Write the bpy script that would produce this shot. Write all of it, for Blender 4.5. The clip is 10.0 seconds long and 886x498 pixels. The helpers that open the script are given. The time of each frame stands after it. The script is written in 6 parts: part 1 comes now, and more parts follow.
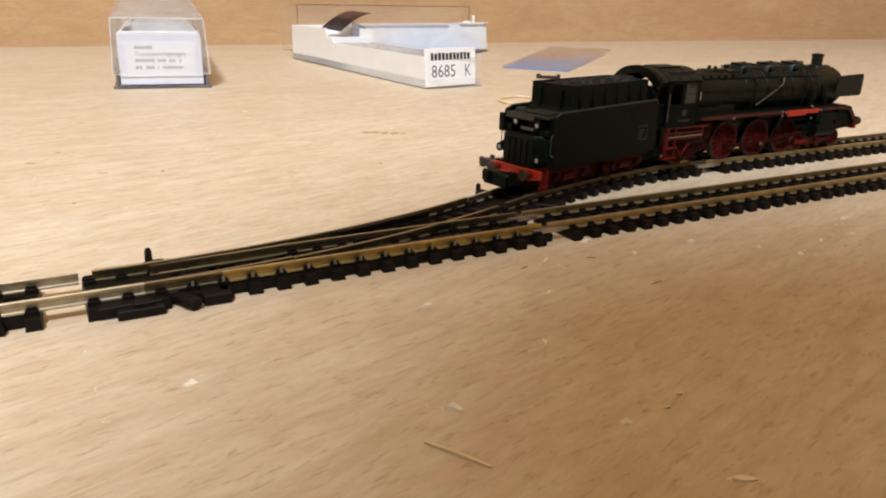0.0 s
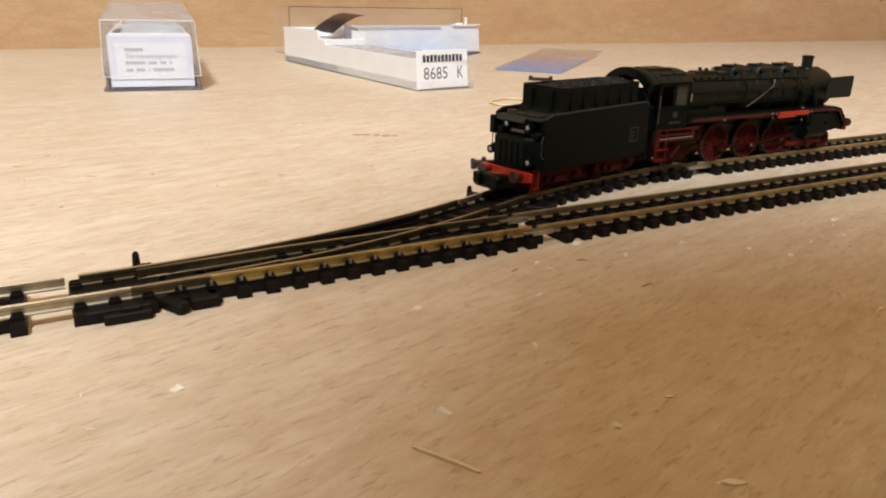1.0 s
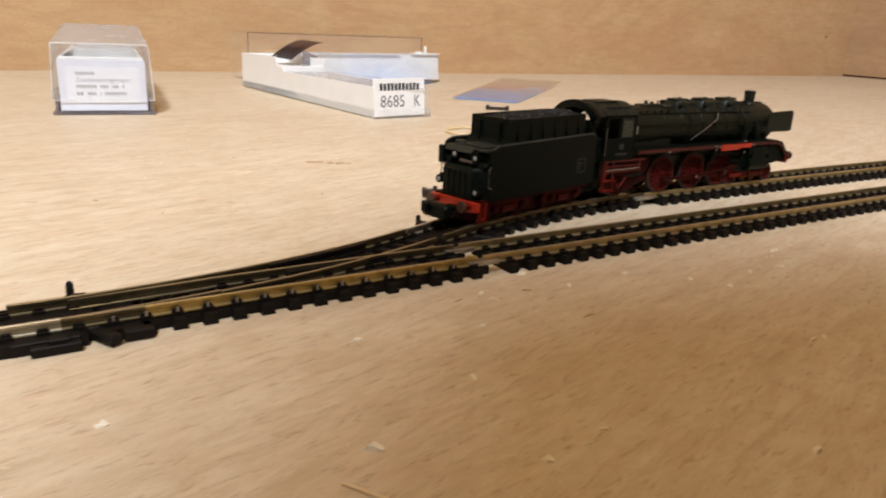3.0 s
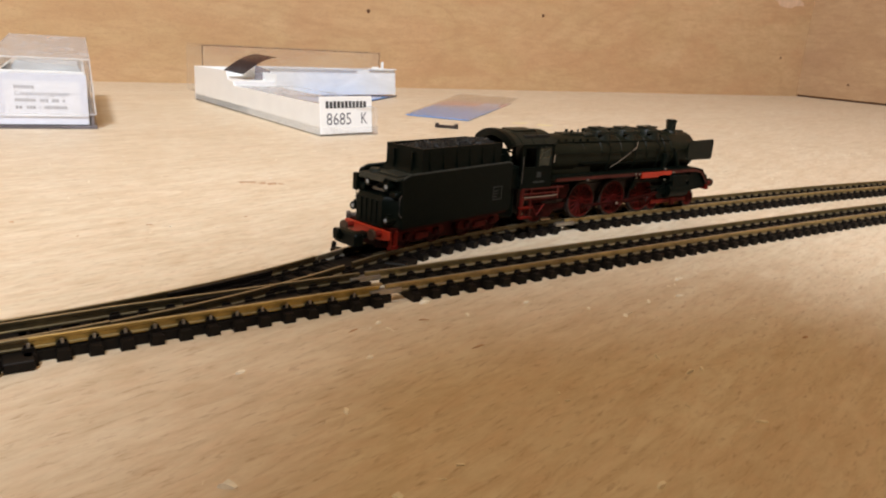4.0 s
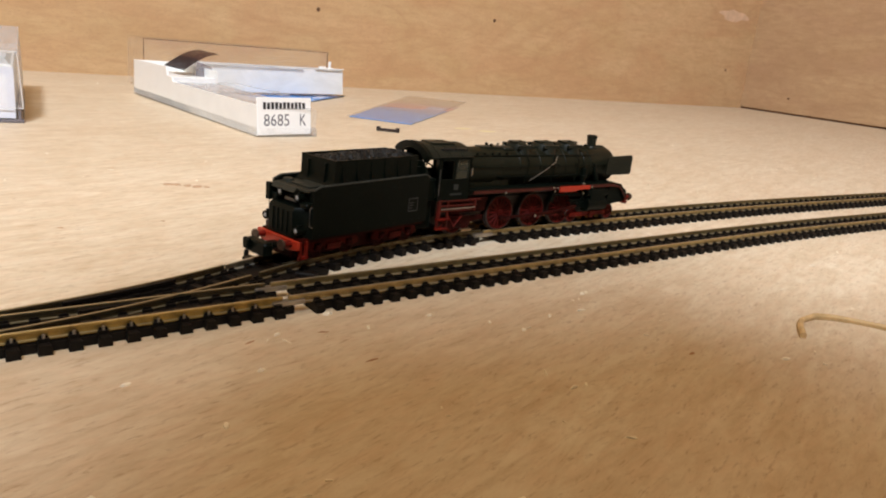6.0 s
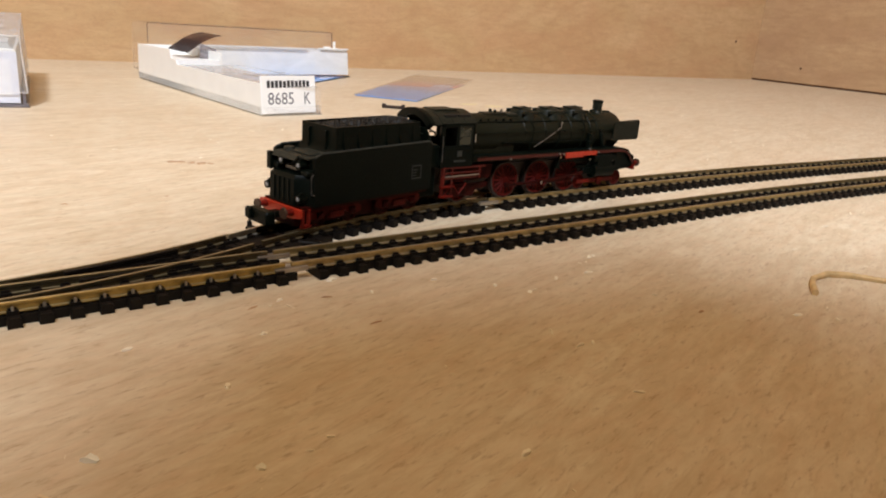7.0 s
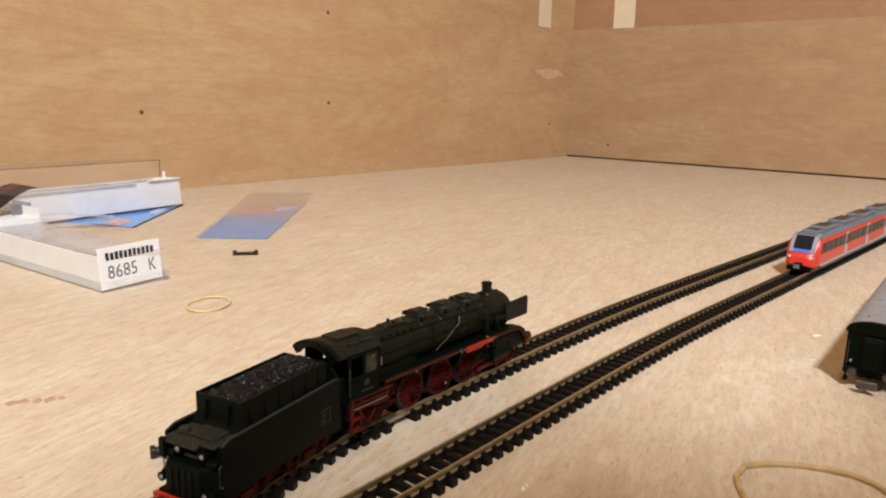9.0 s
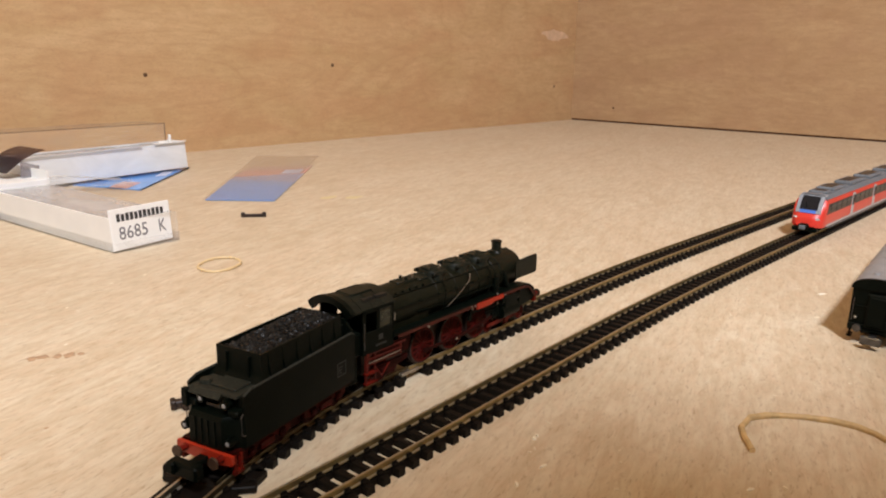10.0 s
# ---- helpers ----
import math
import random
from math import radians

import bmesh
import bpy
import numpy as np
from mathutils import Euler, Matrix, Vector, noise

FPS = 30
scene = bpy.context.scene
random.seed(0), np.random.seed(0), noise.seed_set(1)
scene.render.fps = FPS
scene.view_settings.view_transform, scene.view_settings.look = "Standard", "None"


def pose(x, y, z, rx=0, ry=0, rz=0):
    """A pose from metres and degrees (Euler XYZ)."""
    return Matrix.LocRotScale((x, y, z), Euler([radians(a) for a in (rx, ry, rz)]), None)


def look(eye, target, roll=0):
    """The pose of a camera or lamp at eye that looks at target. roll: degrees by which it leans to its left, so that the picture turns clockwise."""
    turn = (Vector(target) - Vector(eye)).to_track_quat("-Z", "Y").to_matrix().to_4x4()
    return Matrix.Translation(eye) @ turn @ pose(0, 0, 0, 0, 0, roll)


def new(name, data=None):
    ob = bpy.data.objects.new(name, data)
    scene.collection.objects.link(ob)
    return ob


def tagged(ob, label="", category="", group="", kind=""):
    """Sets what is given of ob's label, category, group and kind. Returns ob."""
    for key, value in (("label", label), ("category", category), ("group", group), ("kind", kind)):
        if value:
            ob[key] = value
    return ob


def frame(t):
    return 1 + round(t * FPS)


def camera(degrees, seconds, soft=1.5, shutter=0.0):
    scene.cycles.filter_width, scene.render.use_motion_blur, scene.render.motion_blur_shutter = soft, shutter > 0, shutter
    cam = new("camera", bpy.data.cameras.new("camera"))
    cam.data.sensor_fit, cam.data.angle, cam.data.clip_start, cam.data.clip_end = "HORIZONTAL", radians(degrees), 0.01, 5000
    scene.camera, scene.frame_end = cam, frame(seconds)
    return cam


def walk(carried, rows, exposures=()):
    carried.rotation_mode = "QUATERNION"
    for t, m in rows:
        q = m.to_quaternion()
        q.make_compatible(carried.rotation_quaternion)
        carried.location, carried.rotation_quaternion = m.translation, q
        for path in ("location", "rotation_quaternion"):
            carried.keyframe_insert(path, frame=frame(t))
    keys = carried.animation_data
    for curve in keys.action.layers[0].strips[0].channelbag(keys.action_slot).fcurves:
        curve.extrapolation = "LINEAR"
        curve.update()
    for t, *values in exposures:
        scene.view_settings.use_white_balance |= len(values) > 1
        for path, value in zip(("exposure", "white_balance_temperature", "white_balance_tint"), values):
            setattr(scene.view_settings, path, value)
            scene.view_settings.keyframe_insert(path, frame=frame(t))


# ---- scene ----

U = 0.01  # all plan numbers below are centimetres

# ---------------------------------------------------------------- camera
cam = camera(62.8, 10.0, soft=2.0, shutter=0.4)
# seconds, place in cm, yaw, pitch, roll in degrees
PATH = [
    (0, -9.247, -12.007, 5.155, -29.07, -19.43, 1.55),
    (0.5, -9.166, -11.994, 5.163, -29.57, -19.21, 1.60),
    (1, -9.151, -11.989, 5.156, -29.57, -19.27, 1.54),
    (1.5, -9.176, -11.989, 5.155, -29.68, -19.28, 1.75),
    (2, -9.154, -11.982, 5.150, -29.64, -19.38, 1.63),
    (2.5, -9.094, -11.995, 5.140, -29.69, -19.20, 1.63),
    (3, -8.804, -12.136, 5.243, -32.58, -17.12, 2.70),
    (3.2, -8.634, -12.321, 5.296, -33.64, -16.77, 3.22),
    (4.3, -7.373, -13.345, 6.087, -35.17, -16.04, 3.90),
    (4.5, -7.300, -13.464, 6.225, -35.63, -15.85, 4.06),
    (5, -7.032, -13.705, 6.395, -37.75, -15.75, 5.77),
    (5.2, -6.946, -13.926, 6.460, -38.11, -15.93, 5.75),
    (6.3, -6.774, -13.959, 6.233, -38.64, -16.19, 6.33),
    (6.5, -6.786, -13.958, 6.025, -39.14, -16.58, 6.17),
    (7, -6.546, -14.060, 5.872, -37.56, -17.41, 4.47),
    (7.5, -7.079, -13.853, 6.873, -38.59, -14.39, 3.33),
    (8, -7.626, -13.584, 9.335, -37.86, -12.53, 1.17),
    (8.2, -6.144, -13.160, 10.156, -40.92, -11.61, 1.18),
    (8.5, -5.509, -11.900, 9.987, -48.54, -9.60, 2.47),
    (9, -6.597, -10.653, 9.890, -50.73, -11.55, 1.37),
    (9.5, -6.982, -10.639, 9.891, -50.54, -13.49, 1.16),
    (10, -7.019, -10.653, 9.694, -50.57, -14.27, 1.24),
]


def eye_pose(x, y, z, yaw, pitch, roll):
    return pose(x * U, y * U, z * U, 90 + pitch, 0, yaw) @ pose(0, 0, 0, 0, 0, roll)


walk(cam, [(t, eye_pose(x, y, z, a, b, c)) for t, x, y, z, a, b, c in PATH], exposures=[(0.0, 0.04, 6500, 10), (2.5, 0.04, 6500, 10), (4.5, 0.08, 6500, 10), (8.1, 0.1, 6500, 10), (8.5, 0.0, 6580, 11), (9.0, -0.03, 6700, 12), (10.0, -0.07, 6850, 13)])

# ---------------------------------------------------------------- light
world = bpy.data.worlds.new("room_dusk")
scene.world = world
world.use_nodes = True
world.node_tree.nodes["Background"].inputs[0].default_value = (1.0, 0.8, 0.6, 1)
world.node_tree.nodes["Background"].inputs[1].default_value = 0.05

# unseen work lamp beyond the shade board, set from shadows; added warm fill overhead
LAMPS = {"work_lamp": ((-62.0, -82.0, 150.0), (60.0, 20.0, 0.0), 0.21, 42.5, (0.935, 1.0, 1.13)), "warm_fill_lamp": ((-10.0, -15.0, 110.0), (-10.0, -14.99, 0.0), 0.24, 2.2, (1.0, 0.745, 0.385))}
for lname, (l_eye, l_aim, l_size, l_watts, l_tint) in LAMPS.items():
    lamp_data = bpy.data.lights.new(lname + "_bulb", "AREA")
    lamp_data.shape, lamp_data.size, lamp_data.energy, lamp_data.color = "DISK", l_size, l_watts, l_tint
    lamp_ob = new(lname + "_bulb", lamp_data)
    lamp_ob.matrix_world = look([v * U for v in l_eye], [v * U for v in l_aim])


# ---------------------------------------------------------------- materials
def mat_new(name, rough=0.6, metal=0.0, spec=0.5):
    m = bpy.data.materials.new(name)
    m.use_nodes = True
    nt = m.node_tree
    b = nt.nodes["Principled BSDF"]
    b.inputs["Roughness"].default_value = rough
    b.inputs["Metallic"].default_value = metal
    b.inputs["Specular IOR Level"].default_value = spec
    return m, nt, b


def coords(nt, scale, rot=(0, 0, 0)):
    """Object coordinates, turned first and then scaled."""
    tc = nt.nodes.new("ShaderNodeTexCoord")
    vec = tc.outputs["Object"]
    if any(rot):
        turned = nt.nodes.new("ShaderNodeMapping")
        turned.inputs["Rotation"].default_value = rot
        nt.links.new(vec, turned.inputs["Vector"])
        vec = turned.outputs["Vector"]
    mp = nt.nodes.new("ShaderNodeMapping")
    mp.inputs["Scale"].default_value = scale
    nt.links.new(vec, mp.inputs["Vector"])
    return mp.outputs["Vector"]


def noise_of(nt, vec, scale, detail=4.0, rough=0.55, distort=0.0):
    n = nt.nodes.new("ShaderNodeTexNoise")
    n.inputs["Scale"].default_value = scale
    n.inputs["Detail"].default_value = detail
    n.inputs["Roughness"].default_value = rough
    n.inputs["Distortion"].default_value = distort
    nt.links.new(vec, n.inputs["Vector"])
    return n.outputs["Fac"]


def ramp_of(nt, fac, stops):
    r = nt.nodes.new("ShaderNodeValToRGB")
    e = r.color_ramp.elements
    while len(e) < len(stops):
        e.new(0.5)
    for el, (p, c) in zip(e, stops):
        el.position, el.color = p, (*c, 1)
    nt.links.new(fac, r.inputs["Fac"])
    return r.outputs["Color"]


def mix_of(nt, fac, a, b, mode="MIX"):
    m = nt.nodes.new("ShaderNodeMix")
    m.data_type, m.blend_type = "RGBA", mode
    for sock, v in ((m.inputs[0], fac), (m.inputs[6], a), (m.inputs[7], b)):
        if isinstance(v, (int, float)):
            sock.default_value = v
        elif isinstance(v, tuple):
            sock.default_value = (*v, 1)
        else:
            nt.links.new(v, sock)
    return m.outputs[2]


def bump_of(nt, bsdf, height, strength, dist):
    b = nt.nodes.new("ShaderNodeBump")
    b.inputs["Strength"].default_value = strength
    b.inputs["Distance"].default_value = dist
    nt.links.new(height, b.inputs["Height"])
    nt.links.new(b.outputs["Normal"], bsdf.inputs["Normal"])


def wood_sheet(name, light, mid, dark, pore, rosy, rough, pores=0.35, streak=0.6, lines=0.2, along="x", skew=0.0, mottle=0.0, dashes=(270, 1200), sparse=0.0):
    """Rotary-cut plywood: broad figure, long streaks, short dark pores, rosy and yellow patches."""
    m, nt, b = mat_new(name, rough, 0, 0.35)

    def grain(u, v):
        return coords(nt, (u, v, v) if along == "x" else (v, u, v), (0, 0, -skew))

    big = noise_of(nt, grain(4, 14), 1.0, 4, 0.55, 1.8)
    mid_n = noise_of(nt, grain(40, 200), 1.0, 6, 0.66, 0.6)
    dash = noise_of(nt, grain(*dashes), 1.0, 6, 0.74, 0.3)
    wisp = noise_of(nt, grain(95, 430), 1.0, 5, 0.66, 0.8)
    fine = noise_of(nt, grain(1100, 2600), 1.0, 3, 0.7)
    tone = noise_of(nt, grain(9, 22), 1.0, 3, 0.5, 0.6)
    cloud = noise_of(nt, grain(45, 70), 1.0, 4, 0.6, 0.8)
    fleck = noise_of(nt, grain(210, 420), 1.0, 6, 0.7, 0.4)
    hue = noise_of(nt, grain(120, 300), 1.0, 5, 0.65, 0.4)
    # growth-ring figure: contour lines of a slow noise
    ringy = noise_of(nt, grain(2.2, 9), 1.0, 2, 0.4, 1.2)
    turns = nt.nodes.new("ShaderNodeMath")
    turns.operation = "MULTIPLY"
    turns.inputs[1].default_value = 14.0
    nt.links.new(ringy, turns.inputs[0])
    fold = nt.nodes.new("ShaderNodeMath")
    fold.operation = "PINGPONG"
    fold.inputs[1].default_value = 1.0
    nt.links.new(turns.outputs[0], fold.inputs[0])
    c = ramp_of(nt, big, [(0.30, mid), (0.64, light)])
    c = mix_of(nt, ramp_of(nt, tone, [(0.42, (0, 0, 0)), (0.66, (0.6, 0.6, 0.6))]), c, rosy)
    c = mix_of(nt, ramp_of(nt, fold.outputs[0], [(0.0, (lines,) * 3), (0.22, (lines * 0.25,) * 3), (0.9, (0, 0, 0))]), c, dark)
    c = mix_of(nt, ramp_of(nt, cloud, [(0.42, (0, 0, 0)), (0.70, (streak * 0.7,) * 3)]), c, dark)
    c = mix_of(nt, ramp_of(nt, mid_n, [(0.34, (streak, streak, streak)), (0.60, (0, 0, 0))]), c, dark)
    if mottle:
        c = mix_of(nt, ramp_of(nt, hue, [(0.38, (mottle * 1.5,) * 3), (0.56, (0, 0, 0))]), c, (0.68, 0.475, 0.31))
        c = mix_of(nt, ramp_of(nt, wisp, [(0.36, (mottle * 2.0,) * 3), (0.50, (0, 0, 0))]), c, dark)
        c = mix_of(nt, ramp_of(nt, wisp, [(0.52, (0, 0, 0)), (0.68, (mottle * 1.6,) * 3)]), c, light)
        c = mix_of(nt, ramp_of(nt, fleck, [(0.38, (mottle,) * 3), (0.52, (0, 0, 0))]), c, dark)
        c = mix_of(nt, ramp_of(nt, fleck, [(0.56, (0, 0, 0)), (0.72, (mottle,) * 3)]), c, light)
    c = mix_of(nt, ramp_of(nt, dash, [(0.51 + sparse, (0, 0, 0)), (0.65 + sparse, (pores, pores, pores))]), c, pore)
    c = mix_of(nt, ramp_of(nt, fine, [(0.35, (0.07, 0.07, 0.07)), (0.6, (0, 0, 0))]), c, dark)
    nt.links.new(c, b.inputs["Base Color"])
    bump_of(nt, b, dash, 0.12, 0.0002)
    return m


def plain(name, col, rough, metal=0.0, spec=0.5, vary=0.15, scale=400.0, bump=0.0, tint=None, pale_specks=None):
    m, nt, b = mat_new(name, rough, metal, spec)
    n1 = noise_of(nt, coords(nt, (scale, scale, scale)), 1.0, 4, 0.6)
    n2 = noise_of(nt, coords(nt, (scale * 0.12,) * 3), 1.0, 3, 0.5)
    lo = tuple(v * (1 - vary) for v in col)
    hi = tuple(min(1, v * (1 + vary)) for v in col)
    c = ramp_of(nt, n1, [(0.3, lo), (0.7, hi)])
    c = mix_of(nt, ramp_of(nt, n2, [(0.45, (0, 0, 0)), (0.75, (0.4, 0.4, 0.4))]), c, tint or lo)
    # pale specks painted for the tiny highlights on the black
    if pale_specks:
        n3 = noise_of(nt, coords(nt, (1500, 1500, 1500)), 1.0, 3, 0.6)
        c = mix_of(nt, ramp_of(nt, n3, [(0.62, (0, 0, 0)), (0.74, (0.8, 0.8, 0.8))]), c, pale_specks)
    nt.links.new(c, b.inputs["Base Color"])
    r = nt.nodes.new("ShaderNodeMapRange")
    r.inputs["To Min"].default_value, r.inputs["To Max"].default_value = max(0.02, rough - 0.08), min(1, rough + 0.12)
    nt.links.new(n2, r.inputs["Value"])
    nt.links.new(r.outputs["Result"], b.inputs["Roughness"])
    if bump:
        bump_of(nt, b, n1, 0.4, bump)
    return m


def clear(name, tint, rough, haze=0.12, uneven=0.4, gloss=0.8, through_light=0.35, streaks=40.0, edge=4.0):
    """Thin packaging plastic: see-through, with an uneven milky share and gloss that grows at a slant."""
    m = bpy.data.materials.new(name)
    m.use_nodes = True
    nt = m.node_tree
    nt.nodes.remove(nt.nodes["Principled BSDF"])
    tr, df, tl, gl = (nt.nodes.new("ShaderNodeBsdf" + k) for k in ("Transparent", "Diffuse", "Translucent", "Glossy"))
    for node in (df, tl):
        node.inputs["Color"].default_value = (*tint, 1)
    gl.inputs["Roughness"].default_value = rough
    milk, body, skin = (nt.nodes.new("ShaderNodeMixShader") for _ in range(3))
    milk.inputs[0].default_value = through_light
    nt.links.new(df.outputs[0], milk.inputs[1])
    nt.links.new(tl.outputs[0], milk.inputs[2])
    # cloudy share, in patches and fine scuffs
    n = noise_of(nt, coords(nt, (streaks, streaks * 0.6, streaks * 1.6)), 1.0, 5, 0.6, 0.6)
    r = nt.nodes.new("ShaderNodeMapRange")
    r.inputs["From Min"].default_value, r.inputs["From Max"].default_value = 0.3, 0.7
    r.inputs["To Min"].default_value, r.inputs["To Max"].default_value = haze * (1 - uneven), min(1.0, haze * (1 + uneven))
    nt.links.new(n, r.inputs["Value"])
    nt.links.new(r.outputs["Result"], body.inputs[0])
    nt.links.new(tr.outputs[0], body.inputs[1])
    nt.links.new(milk.outputs[0], body.inputs[2])
    # slanting gloss
    lw = nt.nodes.new("ShaderNodeLayerWeight")
    lw.inputs["Blend"].default_value = 0.5
    power = nt.nodes.new("ShaderNodeMath")
    power.operation = "POWER"
    power.inputs[1].default_value = edge
    nt.links.new(lw.outputs["Facing"], power.inputs[0])
    share = nt.nodes.new("ShaderNodeMapRange")
    share.inputs["To Min"].default_value, share.inputs["To Max"].default_value = 0.04 * gloss, 0.75 * gloss
    nt.links.new(power.outputs[0], share.inputs["Value"])
    nt.links.new(share.outputs["Result"], skin.inputs[0])
    nt.links.new(body.outputs[0], skin.inputs[1])
    nt.links.new(gl.outputs[0], skin.inputs[2])
    bump = nt.nodes.new("ShaderNodeBump")
    bump.inputs["Strength"].default_value, bump.inputs["Distance"].default_value = 0.25, 0.0006
    nt.links.new(n, bump.inputs["Height"])
    nt.links.new(bump.outputs["Normal"], gl.inputs["Normal"])
    nt.links.new(skin.outputs[0], nt.nodes["Material Output"].inputs["Surface"])
    return m


M_BOARD = wood_sheet("board_plywood", (0.755, 0.675, 0.515), (0.69, 0.595, 0.435), (0.50, 0.37, 0.222), (0.30, 0.17, 0.08), (0.725, 0.60, 0.44), 0.5, pores=0.56, streak=0.47, lines=0.22, skew=radians(15), mottle=0.19, dashes=(200, 800), sparse=0.035)
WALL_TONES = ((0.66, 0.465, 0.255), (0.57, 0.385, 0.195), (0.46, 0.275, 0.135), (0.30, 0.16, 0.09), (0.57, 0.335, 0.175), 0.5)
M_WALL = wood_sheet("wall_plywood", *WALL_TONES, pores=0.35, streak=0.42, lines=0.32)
# side panel's dimness put into its colour: the wall tones scaled down
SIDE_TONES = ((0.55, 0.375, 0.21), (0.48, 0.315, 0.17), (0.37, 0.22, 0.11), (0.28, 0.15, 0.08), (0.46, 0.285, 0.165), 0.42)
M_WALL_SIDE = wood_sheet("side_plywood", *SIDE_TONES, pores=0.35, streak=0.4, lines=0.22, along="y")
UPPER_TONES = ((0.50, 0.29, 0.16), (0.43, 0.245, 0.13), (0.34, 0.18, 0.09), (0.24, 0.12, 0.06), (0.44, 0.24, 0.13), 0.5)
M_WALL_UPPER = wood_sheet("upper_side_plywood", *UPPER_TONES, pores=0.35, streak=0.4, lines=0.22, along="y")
# dark so the unseen shade board bounces little light
M_SHADE_BOARD = plain("shade_board_dark", (0.07, 0.05, 0.035), 0.6, vary=0.2, scale=40)
# walls out of view, toned to keep bounced light low and warm
M_ROOM = plain("bounce_tan", (0.20, 0.145, 0.095), 0.8, vary=0.05, scale=30)
M_SLEEPER = plain("sleeper_plastic", (0.0075, 0.0055, 0.004), 0.5, spec=0.16, vary=0.3, scale=600)
def rail_metal(name, col, tint, top):
    """Rail metal with mottled sides; the running surface is worn to bare silver."""
    m = plain(name, col, 0.38, metal=0.8, vary=0.3, scale=300, tint=tint)
    rt = m.node_tree
    base = rt.nodes["Principled BSDF"].inputs["Base Color"]
    geo, sep = rt.nodes.new("ShaderNodeNewGeometry"), rt.nodes.new("ShaderNodeSeparateXYZ")
    rt.links.new(geo.outputs["Normal"], sep.inputs[0])
    worn = mix_of(rt, ramp_of(rt, sep.outputs["Z"], [(0.7, (0, 0, 0)), (0.9, (0.8, 0.8, 0.8))]), base.links[0].from_socket, top)
    rt.links.new(worn, base)
    return m


M_RAIL = rail_metal("rail_brass", (0.40, 0.28, 0.085), (0.18, 0.12, 0.04), (0.48, 0.40, 0.23))
M_RAIL_OLD = rail_metal("rail_bronze", (0.42, 0.32, 0.14), (0.19, 0.135, 0.065), (0.52, 0.46, 0.34))
# paler metal for the left rails; their bright reflection is in the colour
M_RAIL_SILVER = rail_metal("rail_pale", (0.40, 0.34, 0.22), (0.20, 0.16, 0.09), (0.72, 0.68, 0.58))
M_RAIL_DARK = rail_metal("rail_dark_sided", (0.13, 0.10, 0.05), (0.06, 0.045, 0.022), (0.38, 0.32, 0.20))
M_STEEL = plain("bare_steel", (0.40, 0.37, 0.32), 0.35, metal=0.9, vary=0.15, scale=300)
M_DULL = plain("dull_steel", (0.11, 0.105, 0.10), 0.34, metal=0.8, vary=0.3, scale=300)
M_BLACK = plain("loco_black", (0.0018, 0.0034, 0.0022), 0.40, spec=0.085, vary=0.5, scale=1800, bump=0.00008, tint=(0.0045, 0.0065, 0.0038), pale_specks=(0.013, 0.015, 0.011))
# roof and boiler blacks are lifted in colour for the light on top faces
M_ROOF = plain("lit_roof_black", (0.0068, 0.0085, 0.0050), 0.44, spec=0.22, vary=0.45, scale=1500, bump=0.00008, tint=(0.018, 0.02, 0.012), pale_specks=(0.045, 0.047, 0.034))
M_BOILER = plain("lit_boiler_black", (0.0058, 0.0066, 0.0028), 0.42, spec=0.15, vary=0.55, scale=1300, bump=0.0001, tint=(0.012, 0.014, 0.008), pale_specks=(0.03, 0.032, 0.022))
M_DUSTY = plain("dusty_edge", (0.028, 0.029, 0.023), 0.6, spec=0.2, vary=0.5, scale=1200, bump=0.0001)
M_DECK = plain("deck_grey_black", (0.020, 0.021, 0.015), 0.5, spec=0.2, vary=0.45, scale=1500, bump=0.00008, pale_specks=(0.05, 0.05, 0.04))
M_COAL = plain("coal", (0.009, 0.009, 0.008), 0.48, spec=0.24, vary=0.6, scale=900)
M_RED = plain("engine_red", (0.14, 0.008, 0.0035), 0.5, spec=0.15, vary=0.5, scale=350, tint=(0.04, 0.004, 0.002))
# copies of the red with the shade under the engine in their colour
M_RED_SHADED = plain("shaded_red", (0.028, 0.0025, 0.0015), 0.55, spec=0.08, vary=0.6, scale=350, tint=(0.02, 0.003, 0.002))
M_DISC = plain("half_shaded_red", (0.07, 0.005, 0.003), 0.55, spec=0.1, vary=0.4, scale=350)
M_OXIDE = plain("oxide_edge", (0.065, 0.013, 0.008), 0.5, spec=0.2, vary=0.4, scale=300, tint=(0.05, 0.012, 0.008))
M_BUFFER = plain("buffer_brown", (0.055, 0.030, 0.018), 0.4, spec=0.3, vary=0.4, scale=500)
# red darkened in its colour for the shade below the cab
M_PIPE = plain("shaded_pipe_red", (0.085, 0.008, 0.005), 0.4, spec=0.3, vary=0.4, scale=350)
M_BRIGHT = plain("bright_red_plastic", (0.40, 0.027, 0.009), 0.38, vary=0.12, scale=300)
M_WHITE = plain("box_white", (0.91, 0.92, 0.89), 0.4, vary=0.03, scale=80)
M_LABEL = plain("label_paper", (0.90, 0.91, 0.89), 0.6, vary=0.02, scale=200)
M_INK = plain("ink_black", (0.02, 0.02, 0.022), 0.5, vary=0.1)
M_INK_SOFT = plain("ink_grey", (0.16, 0.16, 0.18), 0.6, vary=0.1)
M_FAINT_BAR = plain("faded_print", (0.42, 0.42, 0.44), 0.6, vary=0.1)
M_FAINT = plain("faint_print", (0.016, 0.019, 0.016), 0.6, vary=0.2)
M_CLEAR = clear("clear_plastic", (0.85, 0.85, 0.86), 0.08, 0.06)
M_COVER = clear("hazy_cover", (0.88, 0.89, 0.90), 0.22, 0.32, gloss=0.35)
M_RIM = clear("plastic_rim", (0.20, 0.12, 0.08), 0.2, 0.42)
